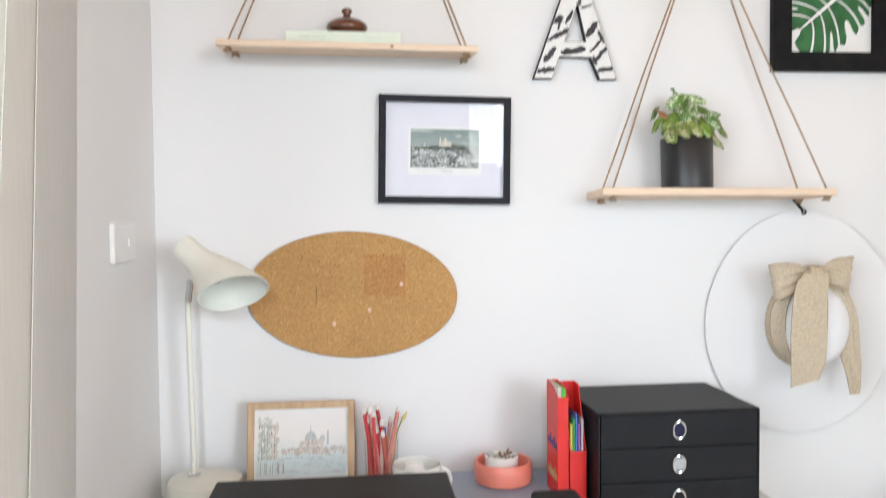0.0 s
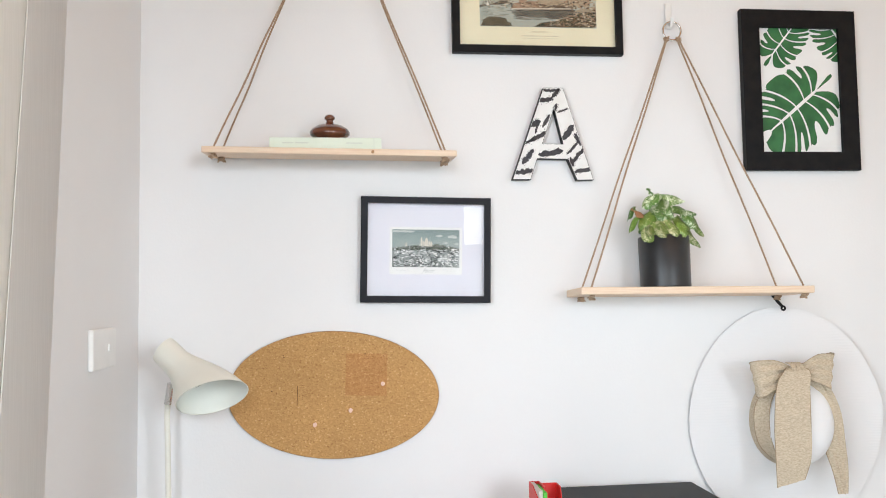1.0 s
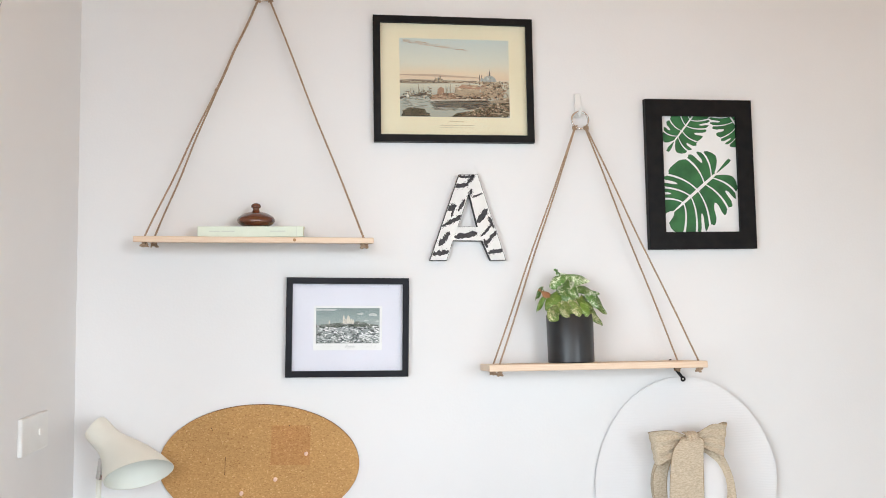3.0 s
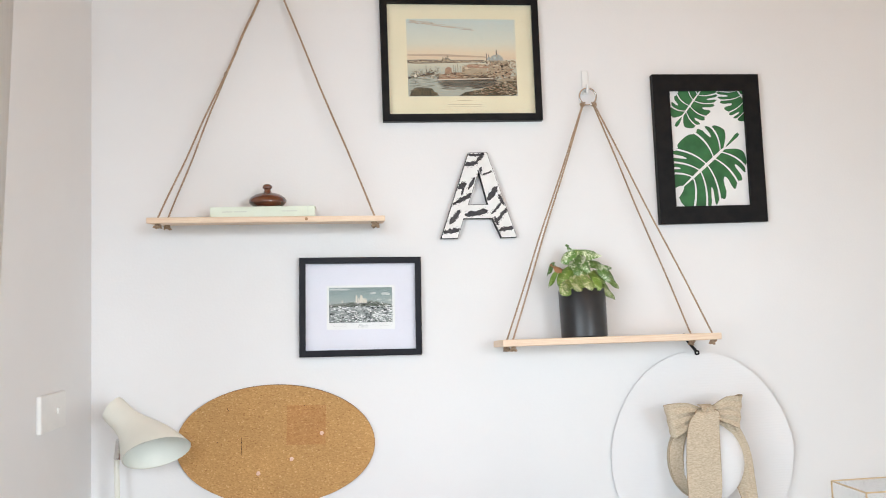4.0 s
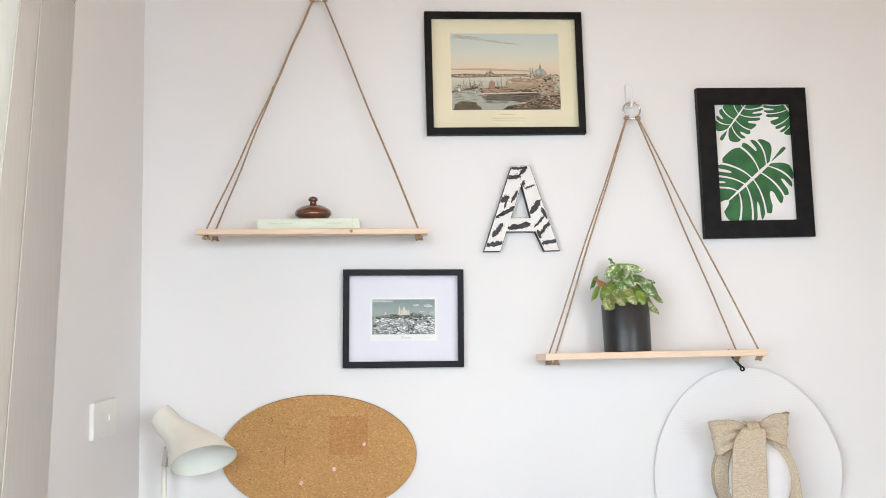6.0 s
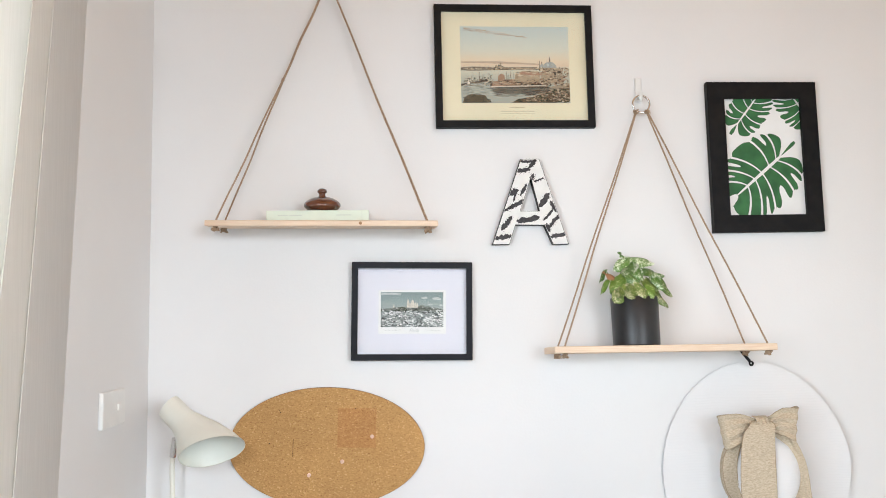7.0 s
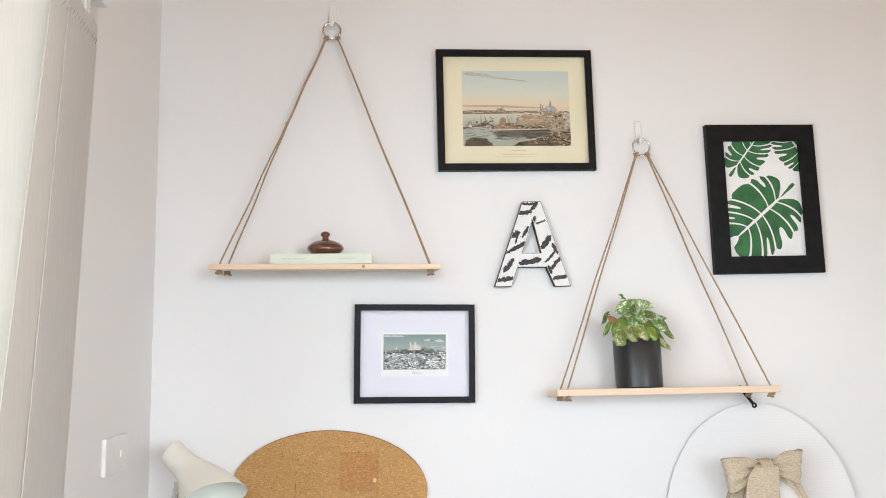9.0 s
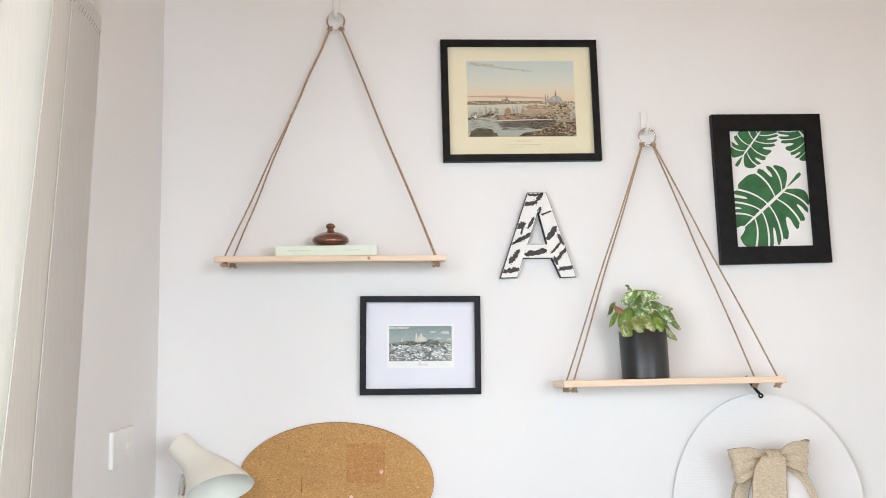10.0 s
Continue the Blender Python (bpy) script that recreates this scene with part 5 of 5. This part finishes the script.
dabs("palace", ((0.66, 0.66, 0.58), (0.55, 0.57, 0.50)), 40, lambda: (0.002 + 0.022 * rnd.random(), 0.030 + 0.085 * rnd.random()), (0.003, 0.008), (0.003, 0.010), W1, sp)
dabs("palace_red", ((0.66, 0.55, 0.47), (0.73, 0.64, 0.56)), 22, lambda: (0.026 + 0.012 * rnd.random(), 0.036 + 0.066 * rnd.random()), (0.002, 0.007), (0.003, 0.009), W2, sp)
dabs("window_mark", ((0.30, 0.31, 0.28), (0.42, 0.36, 0.32)), 26, lambda: (rnd.choice((0.004, 0.009, 0.014, 0.020, 0.028, 0.034)), 0.036 + 0.012 * rnd.randrange(6)), (0.0010, 0.0020), (0.004, 0.008), W3, sp)
dabs("mooring_post", ((0.36, 0.42, 0.36), (0.48, 0.42, 0.34)), 9, lambda: (0.004 + 0.05 * rnd.random(), 0.006 + 0.006 * rnd.random()), (0.0008, 0.0014), (0.012, 0.022), W3, sp)
dabs("far_quay", ((0.55, 0.52, 0.47), (0.60, 0.60, 0.55), (0.62, 0.50, 0.44)), 30, lambda: (0.045 + 0.125 * rnd.random(), 0.042 + 0.012 * rnd.random()), (0.003, 0.009), (0.002, 0.006), W1, sp)
dabs("church", ((0.64, 0.53, 0.46), (0.55, 0.48, 0.43), (0.70, 0.63, 0.56)), 24, lambda: (0.082 + 0.046 * rnd.random(), 0.044 + 0.024 * rnd.random()), (0.002, 0.007), (0.003, 0.008), W2, sp)
shapes("dome", sp, ink(0.56, 0.57, 0.56), [[(X0 + 0.106 + 0.012 * math.cos(math.pi * i / 12), Z0 + 0.072 + 0.017 * math.sin(math.pi * i / 12)) for i in range(13)], [(X0 + 0.1045, Z0 + 0.087), (X0 + 0.1075, Z0 + 0.087), (X0 + 0.106, Z0 + 0.104)],
                                          [(X0 + 0.129 + 0.006 * math.cos(math.pi * i / 8), Z0 + 0.070 + 0.012 * math.sin(math.pi * i / 8)) for i in range(9)], rect(X0 + 0.138, X0 + 0.142, Z0 + 0.062, Z0 + 0.090)], W2)
dabs("water_mark", ((0.50, 0.60, 0.60), (0.56, 0.58, 0.66), (0.60, 0.52, 0.50)), 26, lambda: (0.03 + 0.14 * rnd.random(), 0.004 + 0.036 * rnd.random()), (0.004, 0.014), (0.0006, 0.0020), W1, sp)

# pencil glass with pencils
jx, jy = -0.192, -0.100
pg = thing("pencil_glass", Matrix.Translation((jx, jy, DB)), "clear glass tumbler packed with pencils and pens", "glass")
gl = part("tumbler", lathe([(0.0010, 0.002), (0.031, 0.002), (0.034, 0.100), (0.0325, 0.100), (0.0295, 0.006), (0.0010, 0.006)], 36), GLASS, pg, smooth=True)
gl.visible_shadow = False
rnd = random.Random(9)
PENS = [(0.55, 0.03, 0.03), (0.60, 0.05, 0.04), (0.70, 0.30, 0.28), (0.78, 0.76, 0.72), (0.62, 0.22, 0.12), (0.55, 0.12, 0.10), (0.70, 0.40, 0.36), (0.60, 0.10, 0.09), (0.70, 0.28, 0.10), (0.76, 0.60, 0.55), (0.50, 0.04, 0.05), (0.74, 0.72, 0.70), (0.58, 0.06, 0.06), (0.45, 0.06, 0.12), (0.62, 0.18, 0.15), (0.7, 0.5, 0.42), (0.66, 0.68, 0.70), (0.58, 0.10, 0.08), (0.72, 0.34, 0.24), (0.20, 0.16, 0.42), (0.74, 0.46, 0.42), (0.52, 0.05, 0.06), (0.78, 0.74, 0.70), (0.64, 0.24, 0.20)]
TIPM = material("pencil_tip", (0.72, 0.70, 0.66), 0.6)
for i, c in enumerate(PENS):
    a = i * 2.4
    r0 = 0.006 + 0.018 * ((i * 7) % 10) / 10
    foot = Vector((jx + r0 * math.cos(a), jy + r0 * math.sin(a), DB + 0.0075))
    ln = rnd.uniform(0.105, 0.168)
    lean = Vector((rnd.uniform(-0.19, 0.20), rnd.uniform(-0.10, 0.10), 1)).normalized()
    # keeps the shaft inside the rim
    rim = foot + lean * (0.09 / lean.z) - Vector((jx, jy, 0))
    rim.z = 0
    if rim.length > 0.027:
        lean = (Vector((jx, jy, DB + 0.0975)) + rim.normalized() * 0.026 - foot).normalized()
    p = thing("pencil", Matrix.Translation(foot) @ lean.to_track_quat("Z", "Y").to_matrix().to_4x4(), "coloured pencil or pen standing in the glass tumbler", "pencil", "pencils in the glass")
    part("shaft", lathe([(0.0010, 0), (0.0041, 0), (0.0042, ln - 0.012)], 6), ink(*c), p)
    part("tip", lathe([(0.0042, ln - 0.012), (0.0038, ln - 0.002), (0.0010, ln)], 8), TIPM, p)
fl = thing("dried_stem", Matrix.Translation((jx + 0.018, jy + 0.004, DB + 0.0075)), "thin dried yellow stem in the glass tumbler", "dried flower")
part("stalk", tube([(0, 0, 0), (0.008, 0, 0.075), (0.014, 0, 0.108), (0.026, -0.004, 0.136)], 0.0013, 6), STALK, fl, smooth=True)
part("head", lathe([(0.0010, 0), (0.004, 0.006), (0.003, 0.016), (0.0010, 0.022)], 10), ink(0.70, 0.58, 0.22), fl, smooth=True).matrix_local = pose(0.022, -0.003, 0.126, 0, 30, 0)

# mug with gilt spots
mx, my = -0.128, -0.160
mug = thing("mug", Matrix.Translation((mx, my, DB)), "white china mug with gold spots", "mug")
part("cup", lathe([(0.0010, 0.003), (0.036, 0), (0.042, 0.004), (0.0455, 0.036), (0.0465, 0.066), (0.0455, 0.0675), (0.0440, 0.066), (0.0425, 0.036), (0.038, 0.008), (0.0010, 0.007)], 48), CHINA, mug, smooth=True)
part("handle", tube([(0.047 + 0.019 * math.sin(math.pi * k / 14), -0.004, 0.036 + 0.021 * math.cos(math.pi * k / 14)) for k in range(15)], 0.0036, 10), CHINA, mug, smooth=True)
part("lump", lathe([(0.0010, 0), (0.018, 0.003), (0.022, 0.012), (0.017, 0.022), (0.0010, 0.026)], 24), CHINA, mug, "white rounded thing inside the mug", smooth=True).location = (-0.004, -0.004, 0.045)
for a, z in ((-2.05, 0.046), (-0.95, 0.052), (-1.55, 0.018), (-2.8, 0.024), (-0.4, 0.018)):
    p = part("spot", lathe([(0.0010, 0.0008), (0.0070, 0.0006), (0.0078, 0)], 16, "y"), GOLD, mug, "gold spot", smooth=True)
    rr = 0.0462
    p.matrix_local = Matrix.Translation((rr * math.cos(a), rr * math.sin(a), z)) @ Matrix.Rotation(a + math.pi / 2, 4, "Z")

# blue-grey box, coral dish and white cup
bb = thing("flat_box", Matrix.Translation((0.070, -0.105, DZ)), "wide flat blue-grey box lying on the desk", "box")
part("tray", boxed(-0.548, 0.124, -0.098, 0.090, 0, 0.018, 0.002), BLUE, bb)
part("lid", boxed(-0.550, 0.126, -0.100, 0.092, 0.008, 0.0265, 0.002), BLUE, bb)
cd = thing("coral_dish", Matrix.Translation((0.054, -0.088, DZ + 0.0267)), "thick-walled coral pink round dish", "dish")
part("wall", lathe([(0.0010, 0.004), (0.050, 0.001), (0.057, 0.004), (0.0592, 0.020), (0.0585, 0.042), (0.0560, 0.0455), (0.0520, 0.044), (0.0505, 0.010), (0.0010, 0.008)], 56), CORAL, cd, smooth=True)
wc = thing("small_cup", Matrix.Translation((0.052, -0.084, DZ + 0.0350)), "small white cup full of brown and white bits", "cup")
part("cup", lathe([(0.0010, 0.001), (0.030, 0.0005), (0.0335, 0.003), (0.0345, 0.045), (0.033, 0.0465), (0.0315, 0.044), (0.031, 0.006), (0.0010, 0.005)], 48), CHINA, wc, smooth=True)
rnd = random.Random(13)
bm = bmesh.new()
for _ in range(26):
    a, r = rnd.uniform(0, 6.28), 0.026 * math.sqrt(rnd.random())
    p = Vector((r * math.cos(a), r * math.sin(a), 0.036 + 0.012 * rnd.random()))
    q = p + Vector((rnd.uniform(-1, 1), rnd.uniform(-1, 1), rnd.uniform(-0.3, 0.8))) * 0.007
    tube([p, q], 0.0021, 6, bm)
tagged(part("bits", bm, ink(0.26, 0.13, 0.07), wc, "small brown bits"), kind="stuff")
bm = bmesh.new()
for _ in range(12):
    a, r = rnd.uniform(0, 6.28), 0.025 * math.sqrt(rnd.random())
    p = Vector((r * math.cos(a), r * math.sin(a), 0.038 + 0.010 * rnd.random()))
    tube([p, p + Vector((rnd.uniform(-1, 1), rnd.uniform(-1, 1), 0.4)) * 0.006], 0.0022, 6, bm)
part("pale_bits", bm, PAGES, wc, "small white bits")


# red magazine files
def magazine_file(x0, x1, y0, y1, h_back, h_front, label):
    f = thing("magazine_file", Matrix.Translation((x0, y0, DZ)), label, "file box", "red file boxes")
    t, d, w = 0.0018, y1 - y0, x1 - x0
    side = [(0, 0), (d, 0), (d, h_back), (d * 0.62, h_back), (0, h_front)]
    for x in (0, w - t):
        bm = bmesh.new()
        a = [bm.verts.new((x, y, z)) for y, z in side]
        b = [bm.verts.new((x + t, y, z)) for y, z in side]
        bm.faces.new(a), bm.faces.new(b)
        for i in range(5):
            j = (i + 1) % 5
            bm.faces.new((a[i], a[j], b[j], b[i]))
        part("side", bm, RED, f)
    part("back", boxed(t, w - t, d - t, d, 0, h_back), RED, f)
    part("front", boxed(t, w - t, 0, t, 0, h_front), RED, f)
    part("bottom", boxed(t, w - t, t, d - t, 0, t), RED, f)
    return f


f1 = magazine_file(0.137, 0.158, -0.205, -0.122, 0.240, 0.222, "glossy red card magazine file, full")
f2 = magazine_file(0.161, 0.193, -0.205, -0.122, 0.236, 0.118, "glossy red card magazine file with coloured folders")
rnd = random.Random(2)
for i, c in enumerate(((0.62, 0.62, 0.10), (0.05, 0.30, 0.12), (0.10, 0.22, 0.55), (0.50, 0.16, 0.50), (0.66, 0.56, 0.62))):
    x = 0.1636 + 0.0054 * i
    p = thing("folder", Matrix.Translation((x, -0.198, DZ + 0.002)), "coloured card folder standing in the file box", "folder", "folders in the file")
    part("sheet", prism([(0, 0), (0.0034, 0), (0.0034 + rnd.uniform(-0.001, 0.001), 0.165 + 0.010 * (i % 3)), (0, 0.168 + 0.010 * (i % 3))], 0.07, 0.0), ink(*c), p)
for i, c in enumerate(((0.66, 0.62, 0.56), (0.10, 0.50, 0.06))):
    p = thing("notebook", Matrix.Translation((0.1392 + 0.0088 * i, -0.198, DZ + 0.002)), "notebook standing in the red file box", "notebook", "notebooks in the file")
    part("cover", boxed(0, 0.0075, 0, 0.07, 0, 0.238 - 0.004 * i, 0.001), ink(*c), p)
for z0, c in ((0.120, (0.05, 0.06, 0.22)), (0.060, (0.55, 0.48, 0.22))):
    bm = bmesh.new()
    for k in range(5):
        box(bm, -0.0006, -0.0001, 0.006 + 0.014 * k, 0.015 + 0.014 * k, z0, z0 + 0.012 + 0.008 * (k % 2))
    part("side_print", bm, ink(*c), f1, "printed marks on the side")

# drawer unit
dw, dd, dh = 0.314, 0.232, 0.2005
du = thing("drawer_unit", Matrix.Translation((0.3578, -0.2520, DZ)), "black card desktop drawer unit with three drawers", "drawer unit")
t = 0.004
part("top_panel", boxed(-dw / 2, dw / 2, 0, dd, dh - t, dh, 0.0012), BOXBLACK, du)
part("base_panel", boxed(-dw / 2, dw / 2, 0, dd, 0, t, 0.0012), BOXBLACK, du)
for s in (-1, 1):
    part("side_panel", boxed(s * dw / 2 - (t if s > 0 else 0), s * dw / 2 + (t if s < 0 else 0), 0, dd, t, dh - t, 0.0008), BOXBLACK, du)
part("back_panel", boxed(-dw / 2 + t, dw / 2 - t, dd - t, dd, t, dh - t), BOXBLACK, du)
for k in range(3):
    z0 = t + 0.0015 + k * 0.0642
    d = part("drawer", boxed(-dw / 2 + t + 0.0012, dw / 2 - t - 0.0012, -0.001, dd - 0.008, z0, z0 + 0.0622, 0.0014), BOXBLACK, du)
    zc = z0 + 0.031
    part("pull_ring", ring_bm(0.0118, 0.0021, 36, 8, 1.32), CHROME, d, "oval chrome finger pull", smooth=True).location = (-0.002, -0.002, zc)
    part("pull_hole", lathe([(0.0010, 0.0002), (0.0112, 0.0002)], 30, "y"), ink(0.012, 0.012, 0.05) if k == 2 else (BOXBLACK if k == 0 else ink(0.42, 0.43, 0.44)), d).location = (-0.002, -0.0012, zc)
    part("shelf_rail", boxed(-dw / 2 + t, dw / 2 - t, 0.004, 0.02, z0 + 0.0624, z0 + 0.0640), BOXBLACK, du)

# low black boxes at the front of the desk
lb = thing("black_box", Matrix.Translation((-0.2815, -0.43, DZ)), "low matt black box standing on the desk", "box")
part("body", boxed(-0.1975, 0.1975, -0.16, 0.152, 0, 0.100, 0.004, 3), BOXBLACK, lb)
part("lid", boxed(-0.1985, 0.1985, -0.161, 0.153, 0.092, 0.1155, 0.004, 3), BOXBLACK, lb)
sb = thing("small_black_box", Matrix.Translation((0.080, -0.450, DZ)), "small black box with rounded corners on the desk", "box")
part("body", boxed(-0.0385, 0.0385, -0.065, 0.060, 0, 0.1150, 0.008, 4), RUBBER, sb)

# glass lantern with brass edges, on a low cabinet
cab = thing("cabinet", Matrix.Translation((1.22, -0.20, 0)), "plain white low cabinet beside the desk", "cabinet")
part("body", boxed(-0.22, 0.22, -0.19, 0.19, 0.05, DZ - 0.022, 0.002), WHITE, cab)
part("top", boxed(-0.225, 0.225, -0.195, 0.195, DZ - 0.022, DZ, 0.002), WHITE, cab)
part("plinth", boxed(-0.21, 0.21, -0.17, 0.18, 0, 0.05), WHITE, cab)
part("door", boxed(-0.215, 0.215, -0.208, -0.19, 0.055, DZ - 0.027, 0.002), WHITE, cab)
lt = thing("glass_lantern", Matrix.Translation((1.145, -0.125, DZ)), "tall clear glass box lantern with thin brass edges", "lantern")
lw, ld, lh = 0.118, 0.062, 0.262
for x in (-lw, lw):
    for y in (-ld, ld):
        part("edge", boxed(x - 0.0015, x + 0.0015, y - 0.0015, y + 0.0015, 0, lh, 0.0004), GOLD, lt)
for z in (0.002, lh):
    for y in (-ld, ld):
        part("edge", boxed(-lw + 0.0015, lw - 0.0015, y - 0.0015, y + 0.0015, z - 0.0015, z + 0.0015, 0.0004), GOLD, lt)
    for x in (-lw, lw):
        part("edge", boxed(x - 0.0015, x + 0.0015, -ld + 0.0015, ld - 0.0015, z - 0.0015, z + 0.0015, 0.0004), GOLD, lt)
part("bar", boxed(-lw * 0.45 - 0.0015, -lw * 0.45 + 0.0015, -ld - 0.002, -ld + 0.001, 0.004, lh - 0.002), GOLD, lt)
for q in ((-lw + 0.003, lw - 0.003, -ld - 0.0006, -ld + 0.0006, 0.005, lh - 0.003), (-lw + 0.003, lw - 0.003, ld - 0.0006, ld + 0.0006, 0.005, lh - 0.003),
          (-lw - 0.0006, -lw + 0.0006, -ld + 0.003, ld - 0.003, 0.005, lh - 0.003), (-lw + 0.003, lw - 0.003, -ld + 0.003, ld - 0.003, lh - 0.0006, lh + 0.0006)):
    g = part("pane", boxed(*q), GLASS, lt)
    g.visible_shadow = False
